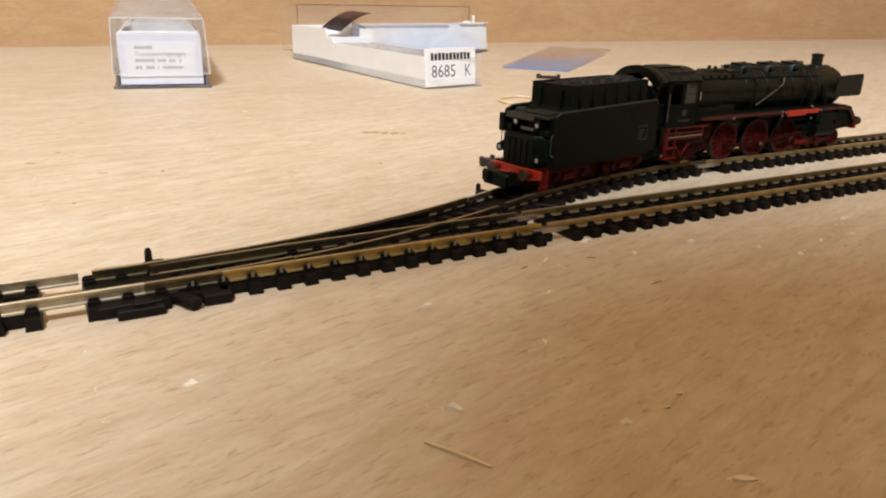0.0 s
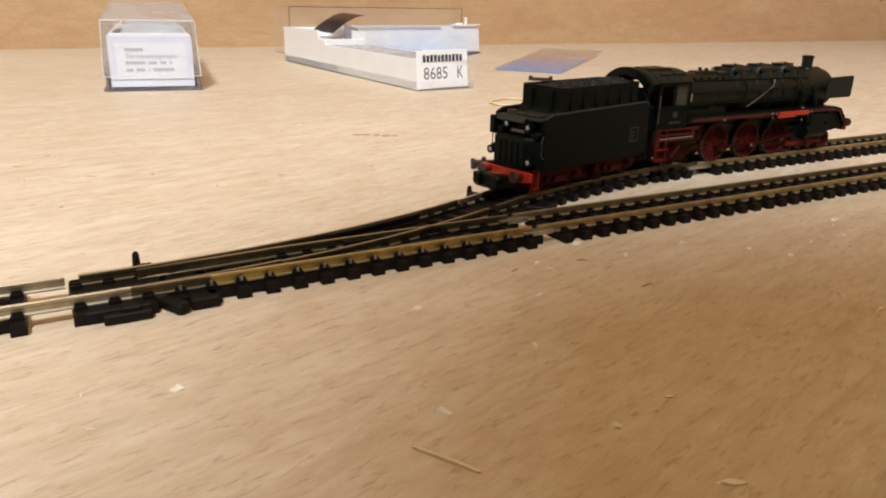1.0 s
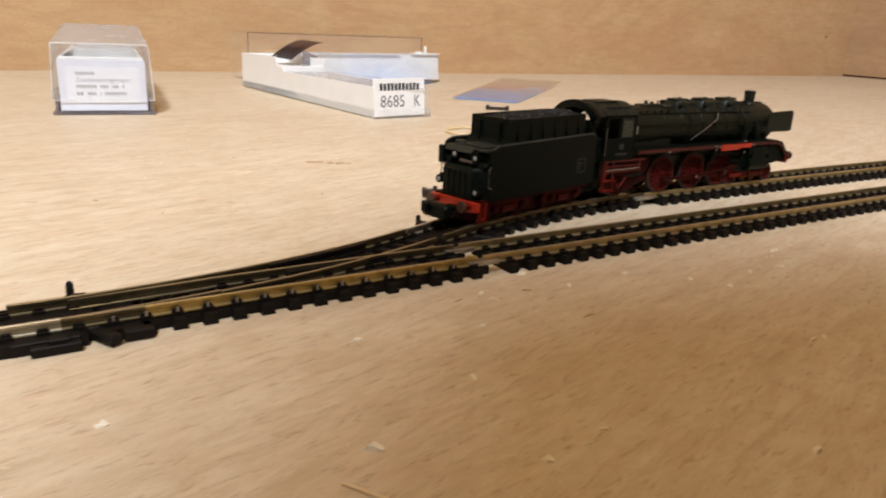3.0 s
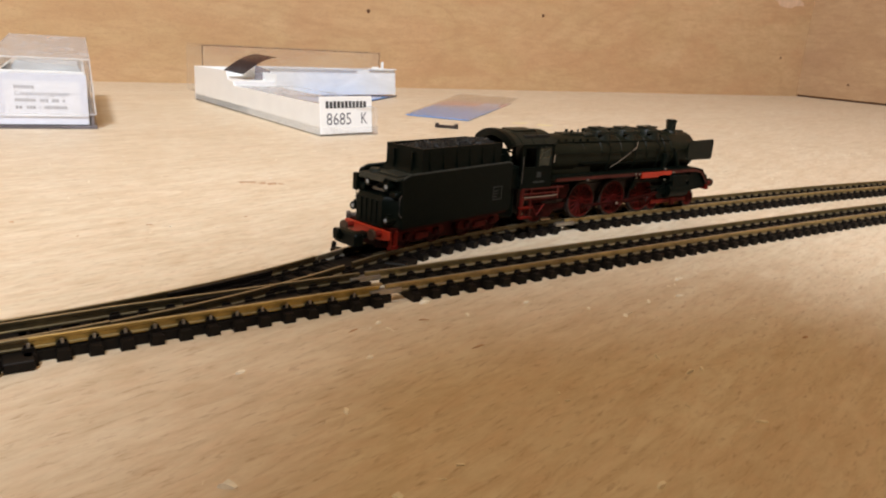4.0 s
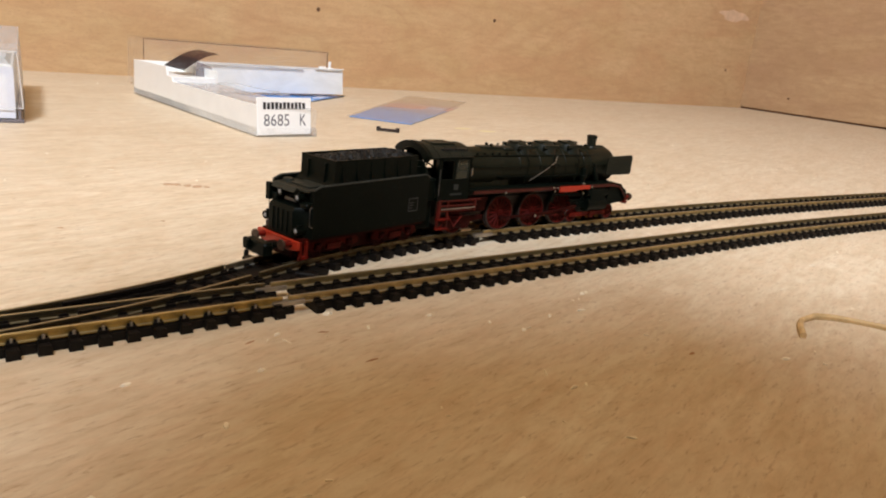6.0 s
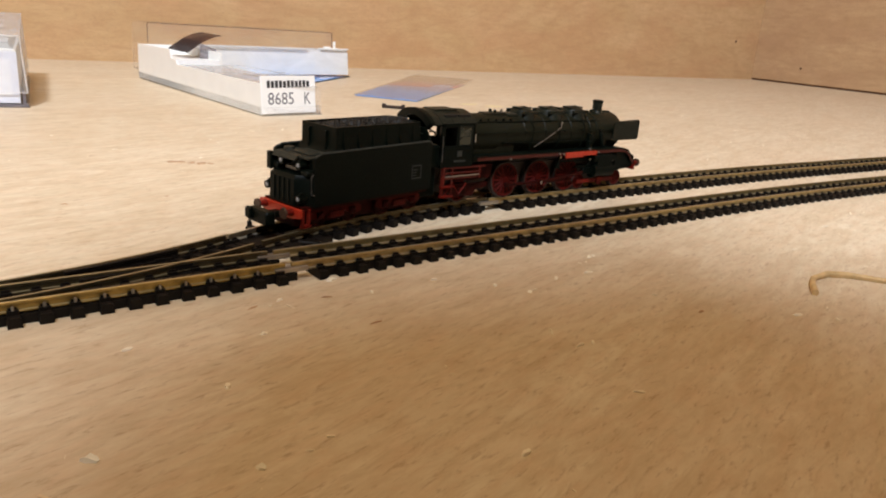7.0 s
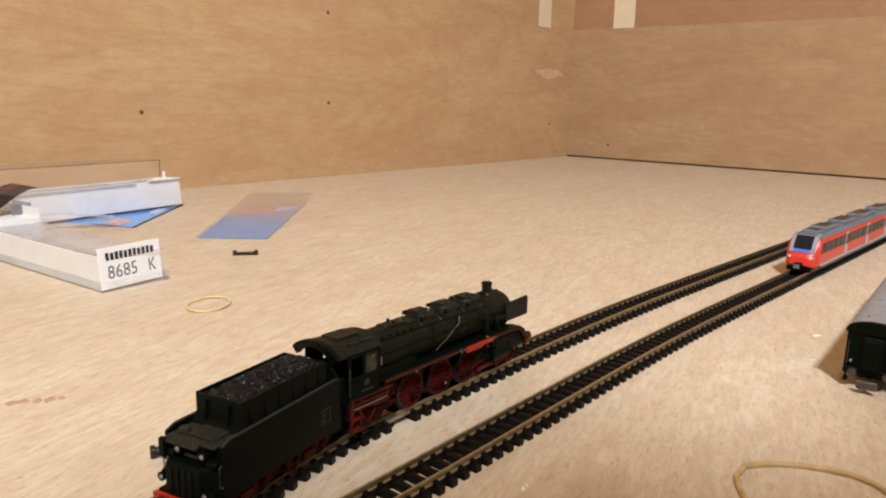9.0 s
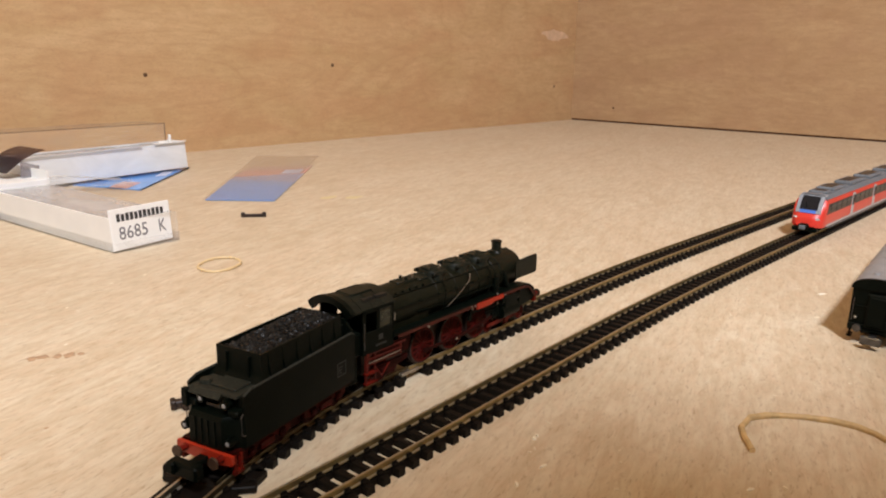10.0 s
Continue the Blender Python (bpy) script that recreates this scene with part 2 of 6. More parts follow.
M_SLEEVE = clear("clear_sleeve", (0.78, 0.76, 0.76), 0.10, 0.06, gloss=0.85, edge=9.0)
M_MILKY = clear("milky_tray", (0.96, 0.99, 1.0), 0.15, 0.86, 0.12, gloss=0.4, through_light=0.25, streaks=30.0)
M_SMOKE = clear("smoky_plastic", (0.36, 0.33, 0.36), 0.15, 0.5)
M_FILM = clear("glossy_film", (0.86, 0.87, 0.88), 0.10, 0.34, 0.6, streaks=70.0)
M_EDGE = clear("bright_plastic_edge", (0.92, 0.92, 0.92), 0.1, 0.55)
M_DARK_FILM = clear("dark_printed_film", (0.03, 0.018, 0.022), 0.12, 0.82, 0.15, gloss=0.22, through_light=0.2)
M_BROWN_FILM = clear("brown_printed_film", (0.07, 0.025, 0.025), 0.12, 0.62, 0.3, gloss=0.25)
M_FIELD = plain("label_field", (0.86, 0.88, 0.92), 0.5, vary=0.02, scale=150)
M_LABEL_BLUE = plain("label_card", (0.76, 0.79, 0.87), 0.5, vary=0.03, scale=150)
M_BLUE = plain("blue_card", (0.12, 0.35, 0.82), 0.2, vary=0.12, scale=60, tint=(0.24, 0.38, 0.70))
M_FADE, ft, fb = mat_new("faded_blue_card", 0.28)
dot = ft.nodes.new("ShaderNodeVectorMath")
dot.operation = "DOT_PRODUCT"
dot.inputs[1].default_value = (7.7, 6.4, 0)
ft.links.new(coords(ft, (1, 1, 1)), dot.inputs[0])
ft.links.new(ramp_of(ft, dot.outputs["Value"], [(0.05, (0.14, 0.36, 0.78)), (0.55, (0.17, 0.38, 0.76)), (0.82, (0.22, 0.40, 0.72)), (0.94, (0.36, 0.40, 0.57))]), fb.inputs["Base Color"])
M_FADED_PRINT = plain("pale_print", (0.55, 0.62, 0.78), 0.3, vary=0.15, scale=250)
M_TAN = plain("tan_card", (0.58, 0.42, 0.34), 0.35, vary=0.08, scale=60)
M_ROSE = plain("rose_card", (0.66, 0.40, 0.34), 0.4, vary=0.08, scale=60)
M_LEAFLET = plain("dark_leaflet", (0.010, 0.008, 0.012), 0.5, spec=0.06, vary=0.4, scale=120, tint=(0.07, 0.012, 0.012))
M_STRIP = plain("tan_rubber", (0.60, 0.42, 0.20), 0.6, vary=0.2, scale=300, tint=(0.42, 0.27, 0.12))
M_RUBBER = plain("rubber_band", (0.72, 0.55, 0.30), 0.55, vary=0.1, scale=300)
M_DUST = plain("saw_dust", (0.82, 0.74, 0.58), 0.8, vary=0.15, scale=400)
M_CHIP = plain("wood_chip", (0.92, 0.85, 0.69), 0.7, vary=0.1, scale=400)
M_SPLINTER = plain("wood_splinter", (0.74, 0.59, 0.37), 0.7, vary=0.15, scale=400)
M_BARK = plain("brown_shaving", (0.50, 0.29, 0.16), 0.7, vary=0.2, scale=400)
M_BROWN = plain("brown_plastic", (0.022, 0.012, 0.009), 0.5, vary=0.3, scale=400)
M_STAIN = plain("glue_stain", (0.47, 0.31, 0.19), 0.6, vary=0.3, scale=300)
M_FILLER = plain("wood_filler", (0.72, 0.61, 0.34), 0.7, vary=0.1, scale=200)
M_TAPE = plain("masking_tape", (0.80, 0.68, 0.46), 0.7, vary=0.04, scale=100)
M_TAPE_OLD = plain("torn_paper", (0.66, 0.46, 0.30), 0.8, vary=0.15, scale=80)
M_SCREW_GAP = plain("screw_and_gap_dark", (0.16, 0.085, 0.045), 0.5, metal=0.3, vary=0.3)
M_TRAIN_RED = plain("train_red", (0.72, 0.045, 0.03), 0.3, vary=0.05, scale=100)
M_TRAIN_GREY = plain("train_roof_grey", (0.15, 0.17, 0.19), 0.5, vary=0.2, scale=200)
M_TRAIN_LIGHT = plain("train_light_grey", (0.46, 0.46, 0.47), 0.4, vary=0.05)
M_TRAIN_MASK = plain("train_mask_grey", (0.30, 0.33, 0.37), 0.35, vary=0.1)
M_TRAIN_GLASS = plain("train_glass", (0.012, 0.013, 0.016), 0.3, spec=0.25, vary=0.2)
M_TRAIN_BLUE = plain("train_display_blue", (0.08, 0.20, 0.65), 0.3, vary=0.1)
M_COACH_ROOF = plain("coach_roof_grey", (0.27, 0.28, 0.29), 0.36, vary=0.2, scale=300)
M_SHADE = plain("lamp_enamel", (0.75, 0.72, 0.65), 0.4, vary=0.03)
M_LENS = plain("lamp_lens", (0.28, 0.28, 0.27), 0.08, vary=0.05)
# pane tinted dark and nearly opaque, hiding the bright board behind
M_WINDOW = clear("cab_pane", (0.075, 0.07, 0.045), 0.15, 0.85, 0.1, gloss=0.5)


# ---------------------------------------------------------------- mesh tools
class Shape:
    """Collects solids in cm; becomes one mesh."""

    def __init__(self):
        self.bm = bmesh.new()

    def box(self, x0, x1, y0, y1, z0, z1, bev=0.0, turn=None):
        vs = bmesh.ops.create_cube(self.bm, size=1.0)["verts"]
        c = Vector(((x0 + x1) / 2, (y0 + y1) / 2, (z0 + z1) / 2))
        for v in vs:
            v.co = Vector((v.co.x * (x1 - x0), v.co.y * (y1 - y0), v.co.z * (z1 - z0)))
            if turn:
                v.co = turn @ v.co
            v.co += c
        if bev:
            es = list({e for v in vs for e in v.link_edges})
            bmesh.ops.bevel(self.bm, geom=es, offset=bev, segments=1, affect="EDGES", profile=0.5)
        return self

    def cyl(self, p0, p1, r0, r1=None, seg=16, caps=True):
        p0, p1 = Vector(p0), Vector(p1)
        r1 = r0 if r1 is None else r1
        q = (p1 - p0).to_track_quat("Z", "Y")
        rings = []
        for p, r in ((p0, r0), (p1, r1)):
            rings.append([self.bm.verts.new(p + q @ Vector((r * math.cos(2 * math.pi * i / seg), r * math.sin(2 * math.pi * i / seg), 0))) for i in range(seg)])
        for i in range(seg):
            j = (i + 1) % seg
            self.bm.faces.new((rings[0][i], rings[0][j], rings[1][j], rings[1][i]))
        if caps:
            self.bm.faces.new(rings[0][::-1])
            self.bm.faces.new(rings[1])
        return self

    def tube(self, pts, r, seg=8):
        """A round rod along points."""
        pts = [Vector(p) for p in pts]
        rings = []
        for i, p in enumerate(pts):
            d = (pts[min(i + 1, len(pts) - 1)] - pts[max(i - 1, 0)]).normalized()
            q = d.to_track_quat("Z", "Y")
            rings.append([self.bm.verts.new(p + q @ Vector((r * math.cos(2 * math.pi * k / seg), r * math.sin(2 * math.pi * k / seg), 0))) for k in range(seg)])
        for a, b in zip(rings, rings[1:]):
            for k in range(seg):
                self.bm.faces.new((a[k], a[(k + 1) % seg], b[(k + 1) % seg], b[k]))
        self.bm.faces.new(rings[0][::-1])
        self.bm.faces.new(rings[-1])
        return self

    def prism(self, poly, axis, a, b):
        """A polygon, extruded along an axis from a to b."""
        def at(u, v, w):
            return {"x": (w, u, v), "y": (u, w, v), "z": (u, v, w)}[axis]
        lo = [self.bm.verts.new(at(u, v, a)) for u, v in poly]
        hi = [self.bm.verts.new(at(u, v, b)) for u, v in poly]
        n = len(poly)
        fs = [self.bm.faces.new(lo), self.bm.faces.new(hi[::-1])]
        for i in range(n):
            fs.append(self.bm.faces.new((lo[i], hi[i], hi[(i + 1) % n], lo[(i + 1) % n])))
        bmesh.ops.recalc_face_normals(self.bm, faces=fs)
        return self

    def loft(self, rings, caps=True):
        """Closed rings of equal length, joined in order."""
        made = [[self.bm.verts.new(p) for p in ring] for ring in rings]
        fs = []
        for a, b in zip(made, made[1:]):
            for i in range(len(a)):
                j = (i + 1) % len(a)
                fs.append(self.bm.faces.new((a[i], a[j], b[j], b[i])))
        if caps:
            fs.append(self.bm.faces.new(made[0][::-1]))
            fs.append(self.bm.faces.new(made[-1]))
        bmesh.ops.recalc_face_normals(self.bm, faces=fs)
        return self

    def torus(self, c, axis, R, r, seg=24, sub=6):
        c = Vector(c)
        q = Vector(axis).to_track_quat("Z", "Y")
        rings = []
        for i in range(seg):
            a = 2 * math.pi * i / seg
            d = Vector((math.cos(a), math.sin(a), 0))
            rings.append([self.bm.verts.new(c + q @ (d * (R + r * math.cos(2 * math.pi * k / sub)) + Vector((0, 0, r * math.sin(2 * math.pi * k / sub))))) for k in range(sub)])
        for i in range(seg):
            a, b = rings[i], rings[(i + 1) % seg]
            for k in range(sub):
                self.bm.faces.new((a[k], b[k], b[(k + 1) % sub], a[(k + 1) % sub]))
        return self

    def mesh(self, name, material, smooth=True):
        me = bpy.data.meshes.new(name)
        bmesh.ops.recalc_face_normals(self.bm, faces=self.bm.faces[:])
        self.bm.transform(Matrix.Scale(U, 4))
        self.bm.to_mesh(me)
        self.bm.free()
        me.materials.append(material)
        if smooth:
            me.shade_smooth()
            me.set_sharp_from_angle(angle=radians(32))
        return me


def part(name, shape, material, parent, label="", smooth=True):
    me = shape if isinstance(shape, bpy.types.Mesh) else shape.mesh(name, material, smooth)
    ob = new(name, me)
    ob.parent = parent
    if label:
        tagged(ob, label)
    return ob


def thing(name, x, y, z, turn, label, category, group="", kind=""):
    ob = new(name)
    ob.empty_display_size = 0.01
    ob.matrix_basis = pose(x * U, y * U, z * U, 0, 0, turn)
    return tagged(ob, label, category, group, kind)


def solid(name, shape, material, label, category, group="", kind="", x=0, y=0, z=0, turn=0, smooth=True):
    ob = new(name, shape.mesh(name, material, smooth))
    ob.matrix_basis = pose(x * U, y * U, z * U, 0, 0, turn)
    return tagged(ob, label, category, group, kind)


def letters(text, size, material, parent, m, name="lettering", sx=1.0, width=0.0):
    """Built-in font as a thin mesh; size in cm."""
    cu = bpy.data.curves.new(name, "FONT")
    cu.body, cu.size, cu.extrude = text, size * U, 0.004 * U
    cu.resolution_u = 2
    tmp = bpy.data.objects.new("tmp", cu)
    scene.collection.objects.link(tmp)
    dg = bpy.context.evaluated_depsgraph_get()
    me = bpy.data.meshes.new_from_object(tmp.evaluated_get(dg))
    bpy.data.objects.remove(tmp)
    if width:
        sx = width * U / max(v.co.x for v in me.vertices)
    me.transform(Matrix.Diagonal((sx, 1, 1, 1)))
    me.name = name
    me.materials.clear()
    me.materials.append(material)
    ob = new(name, me)
    ob.parent = parent
    ob.matrix_basis = m
    return ob


# ---------------------------------------------------------------- room
WALL_Y, WALL_X = 60.0, 116.4
solid("floor", Shape().box(-150, WALL_X + 1.2, -110, WALL_Y, -1.2, 0), M_BOARD, "pale plywood layout board strewn with wood shavings", "board", kind="structure", smooth=False)
solid("wall_north", Shape().box(-150, WALL_X + 1.2, WALL_Y, WALL_Y + 1.2, -1.2, 200), M_WALL, "upright orange-brown plywood back panel with screw holes", "wall", kind="structure", smooth=False)
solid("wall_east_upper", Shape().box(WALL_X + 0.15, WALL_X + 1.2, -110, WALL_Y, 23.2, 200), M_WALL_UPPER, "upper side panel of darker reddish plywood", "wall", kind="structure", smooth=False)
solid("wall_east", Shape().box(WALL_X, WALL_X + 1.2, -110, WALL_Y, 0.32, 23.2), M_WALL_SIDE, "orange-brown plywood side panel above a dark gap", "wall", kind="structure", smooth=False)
# dark strip painting the shadow in the gap under the side panel
solid("gap_strip_east", Shape().box(WALL_X + 0.3, WALL_X + 1.2, -110, WALL_Y, 0.0, 0.32), M_SCREW_GAP, "dark strip painted for the shadow in the gap under the side panel", "trim", kind="structure", smooth=False)
solid("wall_west", Shape().box(-151.2, -150, -110, WALL_Y, -1.2, 200), M_ROOM, "unseen closing wall, tan to warm the bounced light", "wall", kind="structure", smooth=False)
solid("wall_south", Shape().box(-151.2, WALL_X + 1.2, -111.2, -110, -1.2, 200), M_ROOM, "unseen closing wall, tan to warm the bounced light", "wall", kind="structure", smooth=False)
solid("ceiling", Shape().box(-151.2, WALL_X + 1.2, -111.2, WALL_Y + 1.2, 200, 202), M_ROOM, "unseen closing ceiling, tan to warm the bounced light", "ceiling", kind="structure", smooth=False)

# unseen board added to cast the viewer's shadow; top cut to shape its edge
SHADE_BOARD_Y = -30.0
SHADE_BOARD = [(-26.5, 0.0), (-26.5, 59.5), (-22.0, 58.0), (-18.5, 56.0), (-12.5, 54.0), (-11.2, 44.5), (2.0, 43.0), (2.0, 0.0)]
solid("shade_board", Shape().prism(SHADE_BOARD, "y", SHADE_BOARD_Y - 1.2, SHADE_BOARD_Y), M_SHADE_BOARD, "unseen dark board added to shade the foreground, sloping at the top", "wall", kind="structure", smooth=False)

# lamp bodies out of view, built round the two added light sources
for lname, (l_eye, l_aim, l_size, l_watts, l_tint) in LAMPS.items():
    lamp = new(lname)
    lamp.matrix_basis = look([v * U for v in l_eye], [v * U for v in l_aim])
    tagged(lamp, "unseen white enamel reflector lamp on a cord, added to light the board", "lamp", "room lamps")
    r = l_size * 50
    part("reflector", Shape().cyl((0, 0, -1), (0, 0, 8), r + 3, 5, 32, caps=False), M_SHADE, lamp)
    part("socket", Shape().cyl((0, 0, 8), (0, 0, 14), 5, 3, 20), M_SHADE, lamp)
    back = lamp.matrix_basis.inverted() @ (Vector((l_eye[0], l_eye[1], 200.0)) * U) / U
    part("cord", Shape().cyl((0, 0, 13.5), back, 0.4, None, 8), M_BLACK, lamp)

# ---------------------------------------------------------------- track
GAUGE_HALF = 0.485
RAIL_Z0, RAIL_Z1 = 0.22, 0.42
PITCH = 0.52
RAIL_PROFILE = [(-0.07, 0), (0.07, 0), (0.07, 0.025), (0.02, 0.04), (0.02, 0.125), (0.037, 0.14), (0.037, 0.192), (0.028, 0.20), (-0.028, 0.20), (-0.037, 0.192), (-0.037, 0.14), (-0.02, 0.125), (-0.02, 0.04), (-0.07, 0.025)]


def rail_along(pts, taper=None, lift=0.0):
    """One rail along plan points; taper: half-width factor at the first point."""
    s = Shape()
    rings = []
    for i, (x, y) in enumerate(pts):
        xa, ya = pts[max(i - 1, 0)]
        xb, yb = pts[min(i + 1, len(pts) - 1)]
        d = Vector((xb - xa, yb - ya, 0)).normalized()
        n = Vector((-d.y, d.x, 0))
        k = 1.0 if taper is None else min(1.0, taper + (1 - taper) * i / max(1, len(pts) * 0.6))
        rings.append([Vector((x, y, RAIL_Z0 + lift)) + n * (w * k) + Vector((0, 0, h)) for w, h in RAIL_PROFILE])
    s.loft(rings)
    return s


def chairs(s, clips, x=0.0, tall=True):
    """Rail chairs: a jaw on each side of the rail."""
    for c in clips:
        for o in (-1, 1):
            a, b = sorted((c + o * 0.05, c + o * 0.15))
            s.box(x - 0.1, x + 0.1, a, b, 0.18, 0.27 if tall else 0.25)
            a, b = sorted((c + o * 0.042, c + o * 0.085))
            if tall:
                s.box(x - 0.075, x + 0.075, a, b, 0.26, 0.31)


SLEEPER_SECTION = [(-0.125, 0), (0.125, 0), (0.11, 0.17), (0.085, 0.2), (-0.085, 0.2), (-0.11, 0.17)]


def sleeper_shape(half, clips, stringers=True):
    s = Shape()
    s.prism(SLEEPER_SECTION, "y", -half, half)
    chairs(s, clips)
    if not stringers:
        return s
    # stringers between sleepers, under the rails
    for c in clips:
        s.box(0.10, PITCH - 0.10, c - 0.11, c + 0.11, 0.0, 0.18)
    return s


SLEEPER = sleeper_shape(0.8, (-GAUGE_HALF, GAUGE_HALF)).mesh("sleeper", M_SLEEPER, smooth=False)
SLEEPER_END = sleeper_shape(0.8, (-GAUGE_HALF, GAUGE_HALF), False).mesh("sleeper", M_SLEEPER, smooth=False)


BEND = 0.064


def sway(x, knee):
    """Sideways shift and heading of a track that bends gently past a knee."""
    root = math.hypot(x - knee, 5.0)
    return -BEND * (root + x - knee) / 2, math.atan(-BEND * (1 + (x - knee) / root) / 2)


def straight_track(x0, x1, y, label, rail0=None, metal=None, back=0.0, knee=None):
    t = thing("straight_track", x0, y, 0, 0, label, "model track", "model railway tracks")
    L = x1 - x0

    def shift(px):
        return (0.0, 0.0) if knee is None else sway(px + x0, knee)

    for side in (-1, 1):
        start = -0.55 if rail0 is None else rail0
        pts = [(start + (L - start) * k / 40, side * GAUGE_HALF + shift(start + (L - start) * k / 40)[0]) for k in range(41)]
        part("rail", rail_along(pts), metal or M_RAIL_OLD, t, "nickel-silver rail")
        part("rail_joiner", Shape().box(-0.95, -0.15, side * GAUGE_HALF - 0.1, side * GAUGE_HALF + 0.1, RAIL_Z0 - 0.02, RAIL_Z0 + 0.1, 0.015), M_STEEL, t, "small metal rail joiner")
    n = int(L / PITCH)
    for i in range(n):
        ob = part("sleeper", SLEEPER if i < n - 1 else SLEEPER_END, M_SLEEPER, t)
        px = 0.15 + i * PITCH - back
        dy, turn = shift(px)
        ob.matrix_basis = pose(px * U, dy * U, 0, 0, 0, math.degrees(turn))
    return t


R_CURVE, THETA, LEAD = 23.0, radians(21.6), 0.45


def curve_at(d, off=0.0):
    """Point and heading on the diverging route (to the left) at distance d from the toe."""
    if d <= LEAD:
        return d, off, 0.0
    a = min((d - LEAD) / R_CURVE, THETA)
    x, y = LEAD + R_CURVE * math.sin(a), R_CURVE * (1 - math.cos(a))
    rest = d - LEAD - R_CURVE * a
    x, y = x + rest * math.cos(a), y + rest * math.sin(a)
    return x - off * math.sin(a), y + off * math.cos(a), a


def turnout(x, y, turn, hand, length, label, lever=(1.5, 1.3)):
    """hand 1: the curved route leaves to the left, -1: to the right."""
    t = thing("turnout", x, y, 0, turn, label, "model track", "model railway tracks")
    arc = LEAD + R_CURVE * THETA 

    def curved(d0, d1, off, n=26):
        out = []
        for i in range(n + 1):
            px, py, _ = curve_at(d0 + (d1 - d0) * i / n, off)
            out.append((px, py * hand))
        return out

    g = GAUGE_HALF
    part("rail", rail_along([(0, -g * hand), (0.5, -g * hand), (0.95, -g * hand)]), M_RAIL_SILVER, t, "silvery rail end at the toe")
    part("rail", rail_along([(0.95, -g * hand), (1.6, -g * hand), (2.25, -g * hand)]), M_RAIL_DARK, t, "dark stretch of running rail with a bright top")
    part("rail", rail_along([(2.25, -g * hand), (length / 2, -g * hand), (length, -g * hand)]), M_RAIL, t, "golden outer running rail")
    part("rail", rail_along(curved(0.22, arc, g)), M_RAIL_DARK, t, "dark curved running rail")
    # point blades and closure rails
    part("point_blade", rail_along([(1.15 + 0.3 * i, (g - 0.13 * (1 - i / 8)) * hand) for i in range(9)], taper=0.25, lift=-0.01), M_RAIL_DARK, t, "thin tapered steel switch blade")
    part("point_blade", rail_along(curved(1.15, 3.55, -g + 0.04, 8), taper=0.25, lift=-0.01), M_RAIL_DARK, t, "thin tapered steel switch blade")
    part("closure_rail", rail_along([(3.55, g * hand), (5.0, g * hand), (length, g * hand)], lift=-0.004), M_RAIL_DARK, t)
    part("closure_rail", rail_along(curved(3.55, arc, -g, 16), lift=-0.012), M_RAIL_DARK, t)
    # check rails
    part("check_rail", rail_along([(5.0, (-g + 0.13) * hand), (5.3, (-g + 0.11) * hand), (7.4, (-g + 0.11) * hand), (7.7, (-g + 0.13) * hand)], lift=-0.01), M_SLEEPER, t, "black plastic check rail")
    part("check_rail", rail_along(curved(5.0, 7.6, g - 0.11, 8), lift=-0.01), M_SLEEPER, t, "black plastic check rail")
    fx, fy = 6.2, g
    part("frog", Shape().prism([(fx - 1.1, (fy - 0.17) * hand), (fx + 1.2, (fy - 0.05) * hand), (fx + 1.2, (fy + 0.12) * hand), (fx - 1.1, (fy + 0.02) * hand)], "z", 0.2, 0.36), M_SLEEPER, t, "black plastic crossing frog")
    # sleepers
    n = int((length - 0.2) / PITCH)
    for i in range(n + 1):
        px = 0.16 + i * PITCH
        if px > length - 0.1:
            break
        cy = curve_at(px)[1]
        if cy < 1.05:
            lo, hi = -0.8, 0.8 + cy
            s = Shape().prism(SLEEPER_SECTION, "y", min(lo * hand, hi * hand), max(lo * hand, hi * hand))
            ends = (-g, cy + g) if px < 3.4 else (-g, g, cy - g, cy + g)
            chairs(s, [c * hand for c in ends])
            for c in (-g, cy + g):
                s.box(0.10, PITCH - 0.10, c * hand - 0.14, c * hand + 0.14, 0.0, 0.185)
            if 3.8 < px < 8.0:
                s.box(0.10, PITCH - 0.10, min((g - 0.32) * hand, (cy - g + 0.3) * hand), max((g + 0.32) * hand, (cy - g + 0.3) * hand), 0.0, 0.19)
            ob = part("sleeper", s, M_SLEEPER, t, smooth=False)
            ob.location = (px * U, 0, 0)
        else:
            ob = part("sleeper", SLEEPER, M_SLEEPER, t)
            ob.location = (px * U, 0, 0)
            qx, qy, qa = curve_at(px + 0.1)
            ob = part("sleeper", SLEEPER, M_SLEEPER, t)
            ob.matrix_basis = pose(qx * U, (qy * hand) * U, -0.002 * U, 0, 0, math.degrees(qa) * hand)
    # switch block at the toe
    part("tie_plate", Shape().box(0.2, 1.2, -0.84, 0.86, 0.02, 0.215, 0.02).box(0.46, 1.2, -1.0, -0.8, 0.01, 0.17, 0.02).box(0.72, 1.05, -0.92, -0.7, 0.15, 0.24, 0.02), M_SLEEPER, t, "broad black plastic plate at the switch toe")
    part("throw_bar", Shape().box(1.24, 1.5, -0.6, 1.2, 0.05, 0.22, 0.02).box(1.44, 1.68, -1.1, -0.5, 0.03, 0.2, 0.03, Matrix.Rotation(radians(28), 3, "Z")), M_SLEEPER, t, "black plastic sliding throw bar")
    part("tie_block", Shape().box(1.82, 2.3, -0.98, 0.9, 0.02, 0.2, 0.02), M_SLEEPER, t)
    lx, ly = lever
